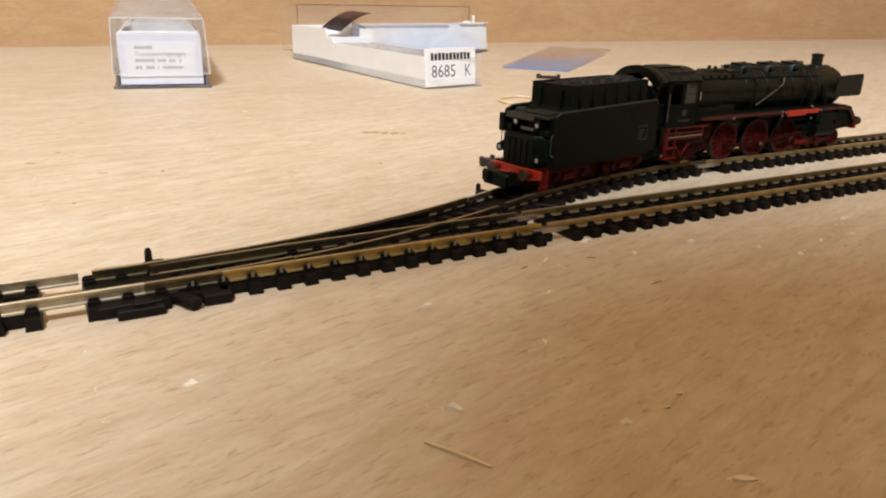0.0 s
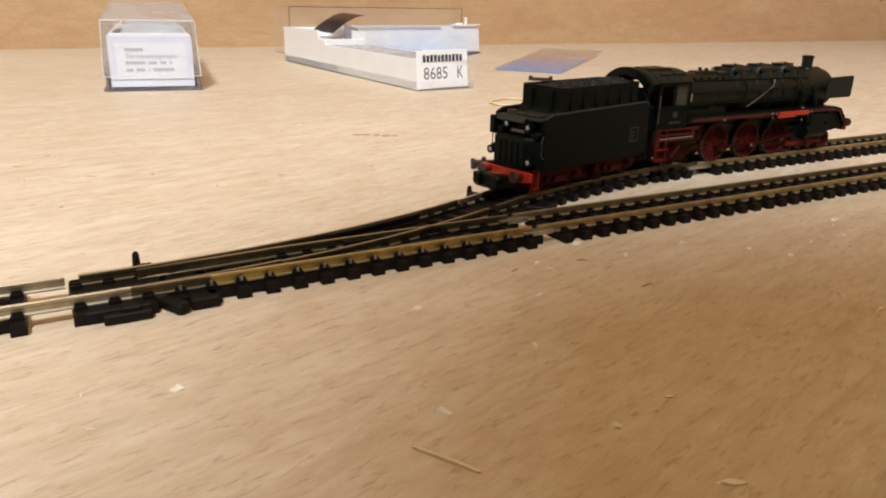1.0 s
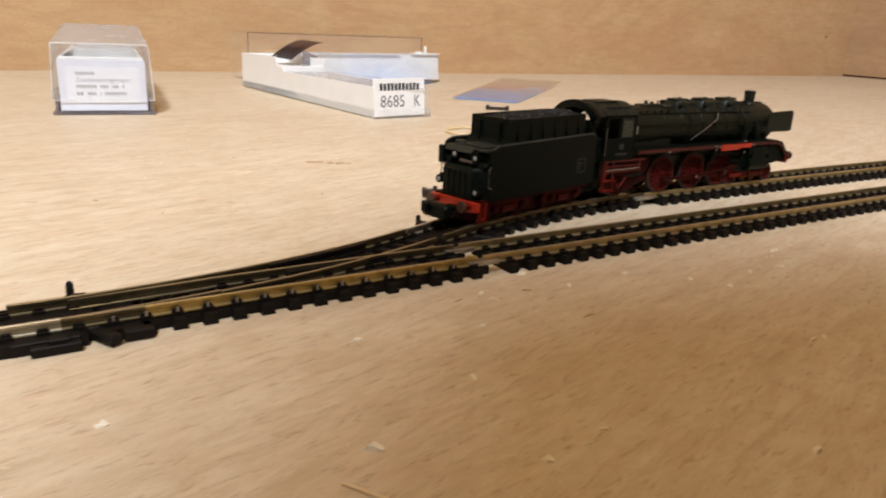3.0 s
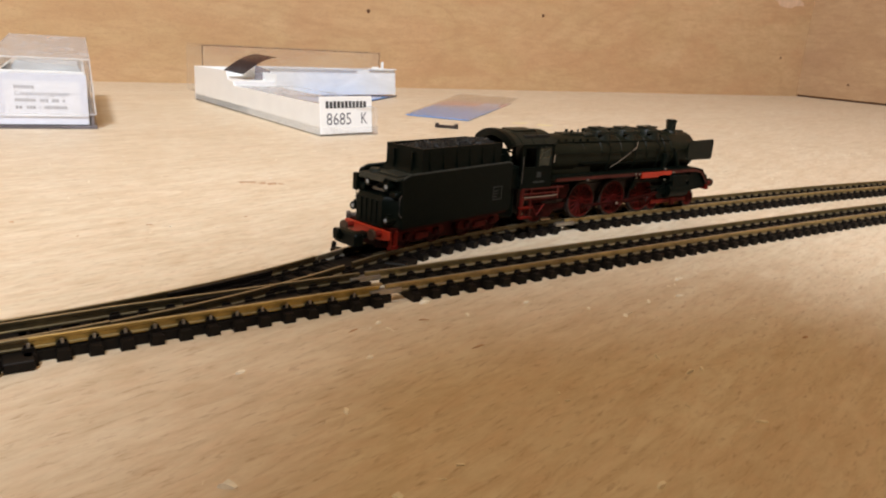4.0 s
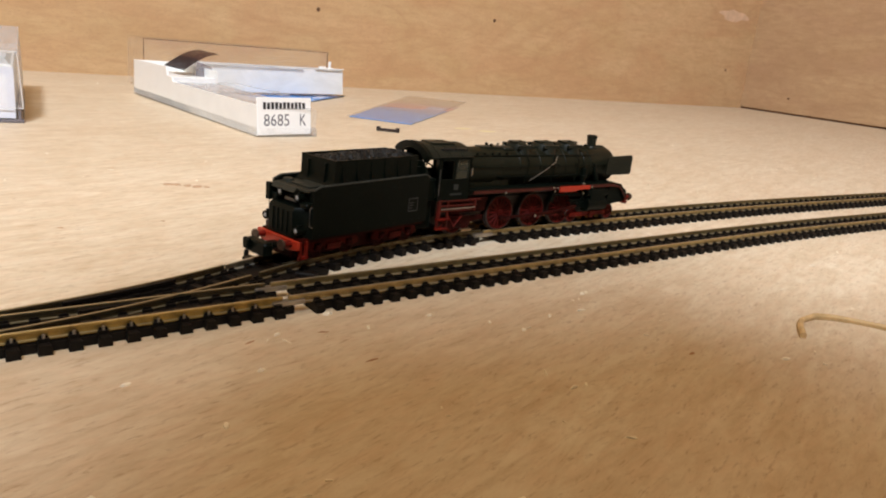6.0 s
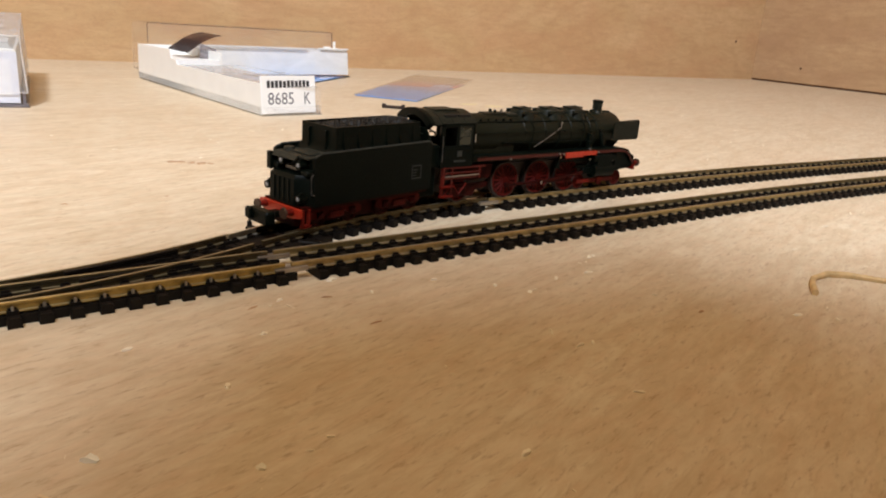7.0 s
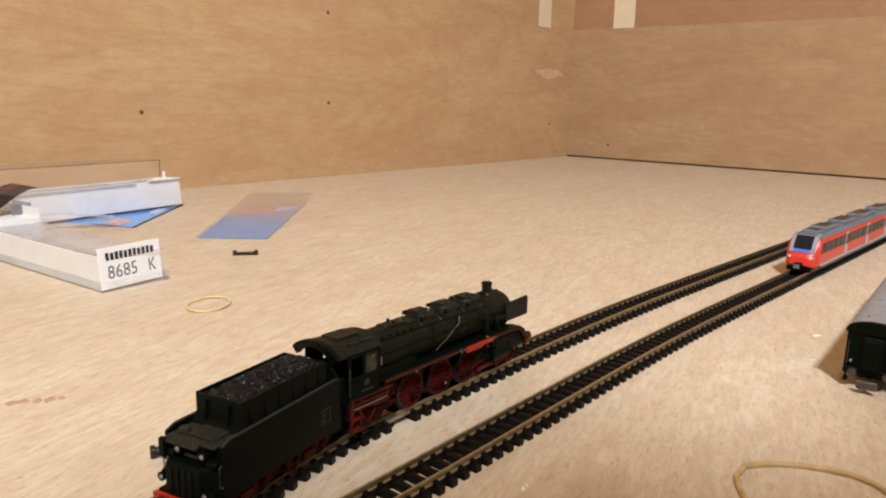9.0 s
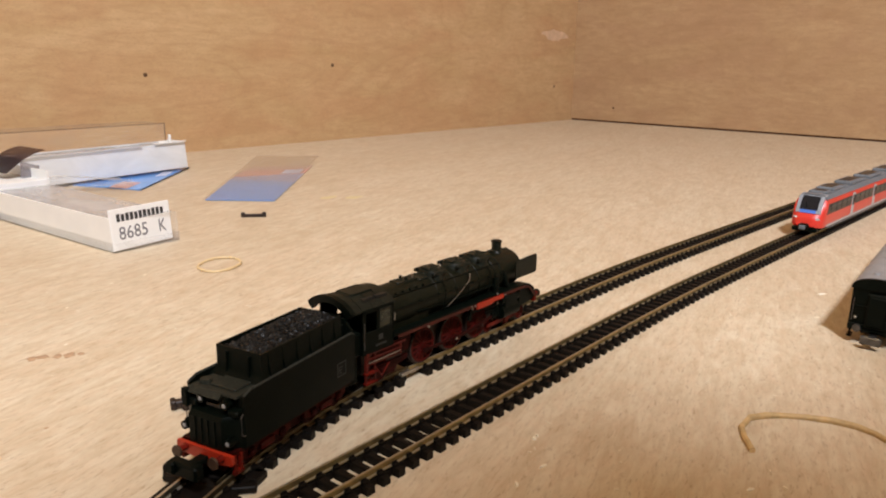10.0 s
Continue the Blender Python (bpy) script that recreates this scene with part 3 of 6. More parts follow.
    part("throw_lever", Shape().cyl((lx, ly, 0.0), (lx, ly, 0.26), 0.08, 0.065, 10).cyl((lx, ly, 0.26), (lx, ly, 0.34), 0.075, 0.04, 10).box(lx - 0.12, lx + 0.14, ly - 0.4, ly + 0.04, 0.0, 0.06, 0.02), M_SLEEPER, t, "small black throw knob")
    # bright pins added in the chairs along the outer rail to paint its glints
    for i in range(3, n):
        px = 0.16 + i * PITCH
        part("pin", Shape().cyl((px, (-g - 0.1) * hand, 0.24), (px, (-g - 0.1) * hand, 0.35), 0.034, 0.03, 6), M_STEEL, t)
    return t


TRACK_Y, FAR_Y = 0.8, 4.16
straight_track(-59.3, -9.1, TRACK_Y, "straight model track with silvery rails on black sleepers", rail0=0.0, metal=M_RAIL_SILVER, back=0.08)
turnout(-9.1, TRACK_Y, 0, 1, 9.15, "model turnout with golden rails joined between straight tracks", (1.27, 1.55))
straight_track(0.75, 100.0, TRACK_Y, "long straight model track with golden rails under a red railcar", knee=22.0)
turnout(-0.13, 2.415, 21.6, -1, 8.8, "model turnout with golden rails whose straight end lies open")
straight_track(9.35, 100.0, FAR_Y, "long straight model track with golden rails, free of vehicles ahead", knee=24.5)


# ---------------------------------------------------------------- steam engine and tender
def spoked_wheel(name, x, y, z, r, face, parent, spokes=14, label=""):
    """A red spoked wheel with a bright tyre; face: the side (-1 or 1) that shows."""
    w = part(name, Shape().torus((x, y, z), (0, 1, 0), r - 0.075, 0.05, 28, 6).cyl((x, y - 0.06, z), (x, y + 0.06, z), r * 0.18, None, 14), M_DISC, parent, label)
    s = Shape()
    for i in range(spokes):
        a = 2 * math.pi * i / spokes
        s.cyl((x + r * 0.15 * math.cos(a), y, z + r * 0.15 * math.sin(a)), (x + (r - 0.07) * math.cos(a), y, z + (r - 0.07) * math.sin(a)), 0.04, 0.036, 5)
    part("spokes", s, M_DISC, w)
    part("tyre", Shape().torus((x, y, z), (0, 1, 0), r - 0.02, 0.035, 28, 6).cyl((x, y - 0.07 * face, z), (x, y - 0.10 * face, z), r + 0.045, None, 28), M_BROWN, w, "dark blackened tyre")
    part("backing", Shape().cyl((x, y + 0.004 * face, z), (x, y - 0.065 * face, z), r - 0.05, None, 24), M_RED_SHADED, w, "dull red wheel centre")
    return w


def buffer_pair(parent, x, way, z, gap=0.56):
    for side in (-1, 1):
        b = part("buffer", Shape().cyl((x, side * gap, z), (x + way * 0.16, side * gap, z), 0.09, 0.075, 12).cyl((x + way * 0.16, side * gap, z), (x + way * 0.25, side * gap, z), 0.045, None, 10), M_RED, parent)
        part("buffer_head", Shape().cyl((x + way * 0.25, side * gap, z), (x + way * 0.30, side * gap, z), 0.15, 0.14, 16), M_BUFFER, b, "dull brown buffer head")


def coupler(parent, x, way):
    part("coupler", Shape().box(min(x, x + way * 0.55), max(x, x + way * 0.55), -0.14, 0.14, 0.30, 0.46, 0.03).box(min(x + way * 0.45, x + way * 0.74), max(x + way * 0.45, x + way * 0.74), -0.44, 0.44, 0.2, 0.56, 0.05).box(min(x + way * 0.72, x + way * 0.86), max(x + way * 0.72, x + way * 0.86), 0.12, 0.36, 0.30, 0.60, 0.04), M_BLACK, parent, "chunky black plastic hook coupler")


RAIL_TOP = 0.42


def tender(x, y, turn):
    t = thing("tender", x, y, RAIL_TOP, turn, "black model coal tender with red bogies, coupled behind the engine", "model tender", "model steam train")
    hw = 0.87
    xr, xf, xfb = -2.5, 2.25, 1.86
    # body, with the rear corners cut in above and a step in the rear wall
    body = Shape()
    side = [(xr + 0.40, 0.66), (xf, 0.66), (xf, 1.98), (xf - 0.15, 2.05), (xr + 0.6, 2.0), (xr + 0.36, 1.9)]
    body.prism(side, "y", -hw, -hw + 0.06).prism(side, "y", hw - 0.06, hw)
    body.box(xr + 0.42, xf, -hw + 0.03, hw - 0.03, 0.62, 1.86)
    body.box(xr + 0.12, xr + 0.26, 0.66, 0.84, 1.4, 1.86, 0.02).box(xr + 0.2, xr + 0.45, 0.72, 0.8, 1.6, 1.8)
    # low rear tank with cut corners and a sloping top
    ring_lo = [(xr, -0.5), (xr + 0.38, -0.85), (xr + 0.5, -0.85), (xr + 0.5, 0.85), (xr + 0.38, 0.85), (xr, 0.5)]
    ring_hi = [(xr + 0.08, -0.48), (xr + 0.4, -0.8), (xr + 0.5, -0.8), (xr + 0.5, 0.8), (xr + 0.4, 0.8), (xr + 0.08, 0.48)]
    body.loft([[(u, v, 0.64) for u, v in ring_lo], [(u, v, 1.34) for u, v in ring_lo], [(u, v, 1.44) for u, v in ring_hi]])
    part("body", body, M_BLACK, t, "matte black riveted tender body")
    for sd in (-1, 1):
        part("top_edge", Shape().tube([(xr + 0.38, sd * (hw - 0.03), 1.91), (xr + 0.62, sd * (hw - 0.03), 2.005), (xf - 0.15, sd * (hw - 0.03), 2.055), (xf - 0.01, sd * (hw - 0.03), 1.99)], 0.036, 6), M_DUSTY, t, "dusty grey top edge")
        for k in range(15):
            part("rivet", Shape().cyl((xr + 0.62 + k * 0.27, sd * hw, 0.74), (xr + 0.62 + k * 0.27, sd * (hw + 0.012), 0.74), 0.018, 0.012, 6), M_BLACK, t)
    part("front_plate", Shape().prism([(-0.84, 1.8), (0.84, 1.8), (0.84, 2.1), (0.6, 2.42), (-0.6, 2.42), (-0.84, 2.1)], "x", xf - 0.12, xf - 0.04).box(xfb, xf - 0.1, -0.6, 0.6, 1.8, 2.25), M_BLACK, t)
    part("deck", Shape().box(xr + 0.28, -1.2, -0.72, 0.72, 1.84, 1.9, 0.015).prism([(xr + 0.28, 1.9), (xr + 0.28, 1.84), (xr + 0.18, 1.76), (xr + 0.16, 1.79)], "y", -0.3, 0.72).box(xr + 0.5, -1.45, -0.5, 0.3, 1.9, 1.95, 0.02).cyl((xr + 0.6, 0.5, 1.9), (xr + 0.6, 0.5, 1.99), 0.16, 0.14, 14), M_DECK, t, "grey-black rear deck with water hatch")
    # coal bunker, flared at the foot
    def ring(xx, w, z):
        return [(xx, -w, z), (xx, w, z)]
    bunker = Shape()
    prof = [(0.86, 1.86), (0.74, 2.0), (0.70, 2.12), (0.70, 2.62)]
    xrb = [-1.52, -1.38, -1.33, -1.33]
    rings = []
    for (w, z), xb in zip(prof, xrb):
        rings.append([(xb, -w, z), (xfb, -w, z), (xfb, w, z), (xb, w, z)])
    rings.append([(xb + 0.05, -w + 0.05, 2.62), (xfb - 0.05, -w + 0.05, 2.62), (xfb - 0.05, w - 0.05, 2.62), (xb + 0.05, w - 0.05, 2.62)])
    rings.append([(xb + 0.05, -w + 0.05, 2.45), (xfb - 0.05, -w + 0.05, 2.45), (xfb - 0.05, w - 0.05, 2.45), (xb + 0.05, w - 0.05, 2.45)])
    bunker.loft(rings)
    bk = part("coal_bunker", bunker, M_BLACK, t, "black coal bunker with upright ribs")
    for i in range(6):
        for sd in (-1, 1):
            xx = -1.05 + i * 0.52
            part("rib", Shape().prism([(sd * 0.69, 2.1), (sd * 0.75, 2.02), (sd * 0.80, 1.95), (sd * 0.72, 2.3), (sd * 0.715, 2.52), (sd * 0.69, 2.54)], "x", xx - 0.03, xx + 0.03), M_BLACK, bk)
    for yy in (-0.35, 0.35):
        part("rib", Shape().box(-1.40, -1.32, yy - 0.025, yy + 0.025, 2.0, 2.5), M_BLACK, bk)
    # heaped coal
    rnd = random.Random(7)
    coal = Shape()
    for i in range(1300):
        cx, cy = rnd.uniform(-1.22, 1.76), rnd.uniform(-0.58, 0.58)
        top = 2.53 + 0.15 * (1 - (cy / 0.66) ** 2) * (0.45 + 0.4 * math.sin((cx + 0.6) * 0.95))
        r = rnd.uniform(0.02, 0.042)
        q = Euler([rnd.uniform(0, 3) for _ in range(3)]).to_matrix()
        coal.box(cx - r, cx + r, cy - r * 0.8, cy + r * 0.8, top - r, top + r * 0.7, 0, q)
    coal.box(-1.27, 1.8, -0.64, 0.64, 2.3, 2.5)
    part("coal", coal, M_COAL, t, "heap of glossy black coal lumps", smooth=False)
    # rear fittings
    part("tool_box", Shape().box(xr + 0.2, xr + 0.45, 0.45, 0.8, 1.43, 1.62, 0.03), M_BLACK, t)
    part("tool_box", Shape().box(xr + 0.2, xr + 0.45, -0.8, -0.5, 1.43, 1.58, 0.03), M_BLACK, t)
    for xx, yy, zz in ((xr + 0.2, 0.66, 1.0), (xr + 0.2, -0.66, 0.86), (xr + 0.36, 0.28, 1.70), (xr + 0.36, -0.45, 1.68)):
        l = part("rear_lamp", Shape().cyl((xx + 0.1, yy, zz), (xx - 0.2, yy, zz), 0.1, 0.11, 14).box(xx - 0.14, xx + 0.02, yy - 0.035, yy + 0.035, zz + 0.09, zz + 0.15), M_BLACK, t)
        part("lens", Shape().cyl((xx - 0.2, yy, zz), (xx - 0.215, yy, zz), 0.06, 0.04, 14), M_LENS, l, "clear glass lamp lens")
    for yy in (-0.3, -0.1, 0.1, 0.3):
        part("rib", Shape().box(xr - 0.03, xr + 0.02, yy - 0.02, yy + 0.02, 0.72, 1.33), M_BLACK, t)
    for sd in (-1, 1):
        part("grab_rail", Shape().tube([(xr + 0.36, sd * 0.84, 1.5), (xr + 0.28, sd * 0.86, 1.45), (xr + 0.28, sd * 0.86, 1.0), (xr + 0.38, sd * 0.86, 0.95)], 0.02, 6), M_DULL, t)
        part("ladder", Shape().box(xr + 0.39, xr + 0.43, sd * 0.45 - 0.02, sd * 0.45 + 0.02, 1.4, 1.86).box(xr + 0.39, xr + 0.43, sd * 0.63 - 0.02, sd * 0.63 + 0.02, 1.4, 1.86).box(xr + 0.39, xr + 0.43, sd * 0.54 - 0.1, sd * 0.54 + 0.1, 1.45, 1.49).box(xr + 0.39, xr + 0.43, sd * 0.54 - 0.1, sd * 0.54 + 0.1, 1.65, 1.69), M_BLACK, t)
    part("number_plate", Shape().box(xr + 0.3, xr + 0.44, -0.22, 0.22, 1.5, 1.58), M_DULL, t, "small dull metal plate")
    # red running gear
    part("buffer_beam", Shape().prism([(-0.85, 0.62), (0.85, 0.62), (0.85, 0.40), (0.5, 0.34), (-0.5, 0.34), (-0.85, 0.40)], "x", xr - 0.08, xr + 0.02), M_BRIGHT, t, "bright red buffer beam")
    for sd in (-1, 1):
        part("step", Shape().box(xr + 0.02, xr + 0.3, sd * 0.8 - 0.05, sd * 0.8 + 0.05, 0.12, 0.2).box(xr + 0.04, xr + 0.09, sd * 0.8 - 0.05, sd * 0.8 + 0.05, 0.12, 0.6).box(xr + 0.23, xr + 0.28, sd * 0.8 - 0.05, sd * 0.8 + 0.05, 0.12, 0.6), M_RED, t)
    # second box is added to fill the shade below the tender with dark colour
    part("frame", Shape().box(xr + 0.05, xf - 0.1, -0.8, 0.8, 0.55, 0.66).box(xr + 0.1, xf - 0.05, -0.42, 0.42, 0.06, 0.56), M_RED_SHADED, t)
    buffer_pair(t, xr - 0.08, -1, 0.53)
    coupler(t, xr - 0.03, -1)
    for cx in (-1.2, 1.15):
        bg = part("bogie", Shape().box(cx - 0.85, cx + 0.85, -0.22, 0.22, 0.2, 0.42), M_RED_SHADED, t)
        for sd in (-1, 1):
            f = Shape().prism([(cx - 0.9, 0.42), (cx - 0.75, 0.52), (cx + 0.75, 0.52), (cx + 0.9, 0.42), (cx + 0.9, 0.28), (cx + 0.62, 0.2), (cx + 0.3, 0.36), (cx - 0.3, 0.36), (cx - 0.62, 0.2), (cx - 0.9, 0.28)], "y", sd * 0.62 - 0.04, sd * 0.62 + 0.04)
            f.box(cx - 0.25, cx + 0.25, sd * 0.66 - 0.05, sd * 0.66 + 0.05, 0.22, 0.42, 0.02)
            part("side_frame", f, M_DISC, bg, "red cast bogie side frame, shade in its colour")
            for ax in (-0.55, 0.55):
                part("axle_box", Shape().box(cx + ax - 0.1, cx + ax + 0.1, sd * 0.68 - 0.05, sd * 0.68 + 0.05, 0.24, 0.44, 0.02).cyl((cx + ax, sd * 0.70, 0.33), (cx + ax, sd * 0.77, 0.33), 0.07, 0.06, 10), M_RED_SHADED, bg)
                part("wheel", Shape().cyl((cx + ax, sd * 0.46, 0.32), (cx + ax, sd * 0.56, 0.32), 0.32, None, 22).cyl((cx + ax, sd * 0.43, 0.32), (cx + ax, sd * 0.46, 0.32), 0.36, None, 22).torus((cx + ax, sd * 0.57, 0.32), (0, 1, 0), 0.26, 0.03, 20, 5), M_RED_SHADED, bg)
    # small data panel: frame and illegible lines
    pn = part("data_panel", Shape().box(1.42, 1.82, -hw - 0.006, -hw + 0.01, 1.0, 1.03).box(1.42, 1.82, -hw - 0.006, -hw + 0.01, 1.37, 1.40).box(1.79, 1.82, -hw - 0.006, -hw + 0.01, 1.03, 1.37).box(1.42, 1.45, -hw - 0.006, -hw + 0.01, 1.03, 1.37), M_FAINT, t, "faint grey printed data panel")
    for k in range(3):
        part("print_line", Shape().box(1.48, 1.6 + 0.03 * k, -hw - 0.006, -hw + 0.01, 1.09 + 0.08 * k, 1.12 + 0.08 * k), M_FAINT, pn)
    return t


def locomotive(x, y, turn):
    t = thing("steam_locomotive", x, y, RAIL_TOP, turn, "black model steam engine with red wheels and frame on golden rails", "model locomotive", "model steam train")
    # boiler: rings of changing radius
    zc = 2.02
    boiler = Shape()
    prof = [(0.9, 0.70), (2.2, 0.71), (2.22, 0.685), (4.6, 0.67), (6.9, 0.65), (6.92, 0.68), (8.15, 0.68), (8.25, 0.64)]
    rings = [[(px, r * math.cos(2 * math.pi * k / 36), zc + r * math.sin(2 * math.pi * k / 36)) for k in range(36)] for px, r in prof]
    boiler.loft(rings)
    boiler.box(0.9, 3.0, -0.62, 0.62, 1.25, 1.95, 0.04)
    bo = part("boiler", boiler, M_BOILER, t, "long round matte black boiler")
    for px in (2.6, 3.4, 4.35, 5.6, 6.55):
        part("boiler_band", Shape().torus((px, 0, zc), (1, 0, 0), 0.672, 0.016, 36, 5), M_BOILER, bo)
    part("smokebox_door", Shape().cyl((8.25, 0, zc), (8.34, 0, zc), 0.56, 0.50, 28).cyl((8.34, 0, zc), (8.40, 0, zc), 0.48, 0.12, 28).cyl((8.4, 0, zc), (8.46, 0, zc), 0.05, None, 10), M_BLACK, bo)
    ch = part("chimney", Shape().cyl((7.5, 0, 2.6), (7.5, 0, 2.74), 0.30, 0.19, 20).cyl((7.5, 0, 2.74), (7.5, 0, 3.04), 0.17, 0.18, 20).cyl((7.5, 0, 3.04), (7.5, 0, 3.10), 0.19, 0.205, 20), M_ROOF, bo)
    part("flue", Shape().cyl((7.5, 0, 3.115), (7.5, 0, 3.126), 0.16, None, 18), M_COAL, ch, "black disc standing for the chimney mouth")
    part("smokebox_saddle", Shape().cyl((7.2, 0, 2.66), (8.15, 0, 2.64), 0.13, 0.10, 12), M_ROOF, bo)
    for k, (px, w) in enumerate(((3.75, 0.36), (5.0, 0.42), (6.2, 0.42))):
        d = Shape()
        rr = []
        for s, h in ((1.15, 2.46), (1.05, 2.6), (1.0, 2.72), (0.88, 2.82), (0.62, 2.88), (0.3, 2.9)):
            rr.append([(px + w * s * math.cos(2 * math.pi * i / 20), 0.46 * s * math.sin(2 * math.pi * i / 20), h) for i in range(20)])
        d.loft(rr)
        dm = part("dome", d, M_ROOF, bo, "rounded black boiler dome")
        part("lid", Shape().box(px - w * 0.8, px + w * 0.8, -0.2, 0.2, 2.86, 2.91, 0.02).box(px - w * 0.9, px + w * 0.9, -0.44, -0.34, 2.70, 2.82, 0.02).box(px - w * 0.9, px + w * 0.9, 0.34, 0.44, 2.70, 2.82, 0.02).cyl((px, -0.1, 2.9), (px, -0.1, 2.95), 0.06, 0.04, 8), M_ROOF, dm)
        for sd in (-1, 1):
            part("sand_pipe", Shape().tube([(px, sd * 0.44, 2.6), (px + 0.04, sd * 0.66, 2.3), (px - 0.06, sd * 0.72, 1.95), (px - 0.2, sd * 0.74, 1.56)], 0.018, 6), M_BLACK, bo)
    for sd in (-1, 1):
        part("handrail", Shape().tube([(1.3, sd * 0.74, 2.2), (4.5, sd * 0.72, 2.17), (8.1, sd * 0.72, 2.15)], 0.016, 6), M_BLACK, bo)
        for k in range(8):
            part("handrail_knob", Shape().cyl((1.6 + k * 0.9, sd * 0.62, 2.18), (1.6 + k * 0.9, sd * 0.745, 2.18), 0.025, None, 6), M_BLACK, bo)
        part("steam_pipe", Shape().tube([(7.0, sd * 0.5, 2.25), (7.1, sd * 0.68, 2.0), (7.2, sd * 0.74, 1.6)], 0.09, 10), M_BLACK, bo)
    part("feed_pipe", Shape().tube([(5.2, -0.55, 2.46), (5.02, -0.68, 2.28), (4.4, -0.745, 1.98), (3.75, -0.76, 1.68)], 0.015, 6), M_STEEL, bo, "thin bare slanting pipe")
    part("top_casing", Shape().box(2.9, 3.35, -0.3, 0.3, 2.62, 2.72, 0.03).box(3.3, 6.7, -0.1, 0.1, 2.66, 2.735, 0.02), M_ROOF, bo)
    for sd in (-1, 1):
        part("boiler_pipe", Shape().tube([(1.35, sd * 0.52, 2.52), (3.2, sd * 0.5, 2.5), (5.6, sd * 0.5, 2.48), (7.1, sd * 0.5, 2.46)], 0.026, 6), M_BLACK, bo)
        part("boiler_pipe", Shape().tube([(2.4, sd * 0.68, 1.85), (4.5, sd * 0.7, 1.8), (6.8, sd * 0.69, 1.82)], 0.03, 6), M_BLACK, bo)
    for sd in (-1, 1):
        part("air_pump", Shape().cyl((6.5, sd * 0.72, 1.5), (6.5, sd * 0.72, 2.05), 0.11, 0.1, 12).cyl((6.5, sd * 0.72, 1.72), (6.5, sd * 0.72, 1.8), 0.14, None, 12), M_BLACK, bo)
    for k in range(5):
        part("washout_plug", Shape().cyl((1.6 + k * 0.32, -0.44, 2.54), (1.6 + k * 0.32, -0.49, 2.60), 0.045, 0.03, 8), M_BLACK, bo)
    part("safety_valve", Shape().cyl((2.45, -0.12, 2.7), (2.45, -0.12, 2.84), 0.06, 0.05, 10).cyl((2.45, 0.12, 2.7), (2.45, 0.12, 2.84), 0.06, 0.05, 10).box(2.0, 2.9, -0.2, 0.2, 2.66, 2.75, 0.02), M_ROOF, bo)
    part("whistle", Shape().cyl((2.75, -0.1, 2.7), (2.75, -0.1, 2.86), 0.03, 0.04, 8), M_STEEL, bo)
    # cab
    hw = 0.9
    sidewall = Shape()
    for sd in (-1, 1):
        a, b = sorted((sd * hw, sd * (hw - 0.05)))
        sidewall.box(0.0, 1.25, a, b, 1.22, 1.88)
        sidewall.box(0.0, 0.12, a, b, 1.88, 2.54)
        sidewall.box(0.56, 0.66, a, b, 1.88, 2.54)
        sidewall.box(1.13, 1.25, a, b, 1.88, 2.54)
        sidewall.box(0.0, 1.25, a, b, 2.45, 2.56)
        if sd == 1:
            sidewall.box(0.12, 0.56, a, b, 1.88, 2.45)
        # thin raised window surrounds
        sidewall.box(0.66, 1.13, sd * hw - 0.015, sd * hw + 0.015, 1.86, 1.89)
    sidewall.box(1.2, 1.25, -hw, hw, 1.3, 2.5).box(0.0, 1.25, -hw + 0.05, hw - 0.05, 1.22, 1.3)
    cb = part("cab", sidewall, M_BLACK, t, "black open-backed driver's cab")
    part("cab_window", Shape().box(0.68, 1.12, -hw + 0.012, -hw + 0.028, 1.9, 2.44), M_WINDOW, cb, "dark olive window pane")
    # black blocks added to close the bright gap, which should read as shade
    part("gap_fill", Shape().box(-0.58, 0.06, -0.62, 0.62, 0.30, 1.9, 0.04).box(-0.30, 0.06, -0.78, 0.78, 1.2, 1.9, 0.05), M_BLACK, cb, "black blocks filling the shaded gap between cab and tender")
    part("cable", Shape().tube([(0.2, -0.3, 2.2), (-0.2, -0.45, 2.34), (-0.5, -0.42, 2.2), (-0.72, -0.4, 2.0)], 0.022, 6), M_BLACK, cb, "thin black wire to the tender")
    # arched roof with thickness
    outer, inner = [], []
    for i in range(17):
        a = math.pi * (0.21 + 0.58 * i / 16)
        outer.append((math.cos(a) * 1.12, 1.99 + 0.89 * math.sin(a)))
        inner.append((math.cos(a) * 1.07, 1.97 + 0.84 * math.sin(a)))
    roof = Shape().prism(outer + inner[::-1], "x", -0.4, 1.35)
    part("cab_front", Shape().prism([(0.9, 1.35)] + inner + [(-0.9, 1.35)], "x", 1.19, 1.25), M_BLACK, cb, "black front bulkhead of the cab")
    rf = part("cab_roof", roof, M_ROOF, t, "black arched cab roof, lit tone in its colour, overhanging the back")
    # solid blocks in coal black paint the shade inside the vent openings
    part("roof_slot", Shape().box(0.25, 0.70, -0.66, -0.50, 2.68, 2.785, 0.01), M_COAL, rf, "dark raised block for the shade in a vent opening")
    part("roof_slot", Shape().box(0.76, 1.22, -0.66, -0.50, 2.68, 2.785, 0.01), M_COAL, rf, "dark raised block for the shade in a vent opening")
    part("roof_vent", Shape().box(0.1, 0.95, -0.32, 0.32, 2.85, 2.905, 0.02), M_ROOF, rf)
    part("roof_edge", Shape().prism([(u * 1.02, v + 0.05) for u, v in outer] + [(u * 0.86, v - 0.09) for u, v in inner[::-1]], "x", -0.46, -0.30), M_BLACK, rf)
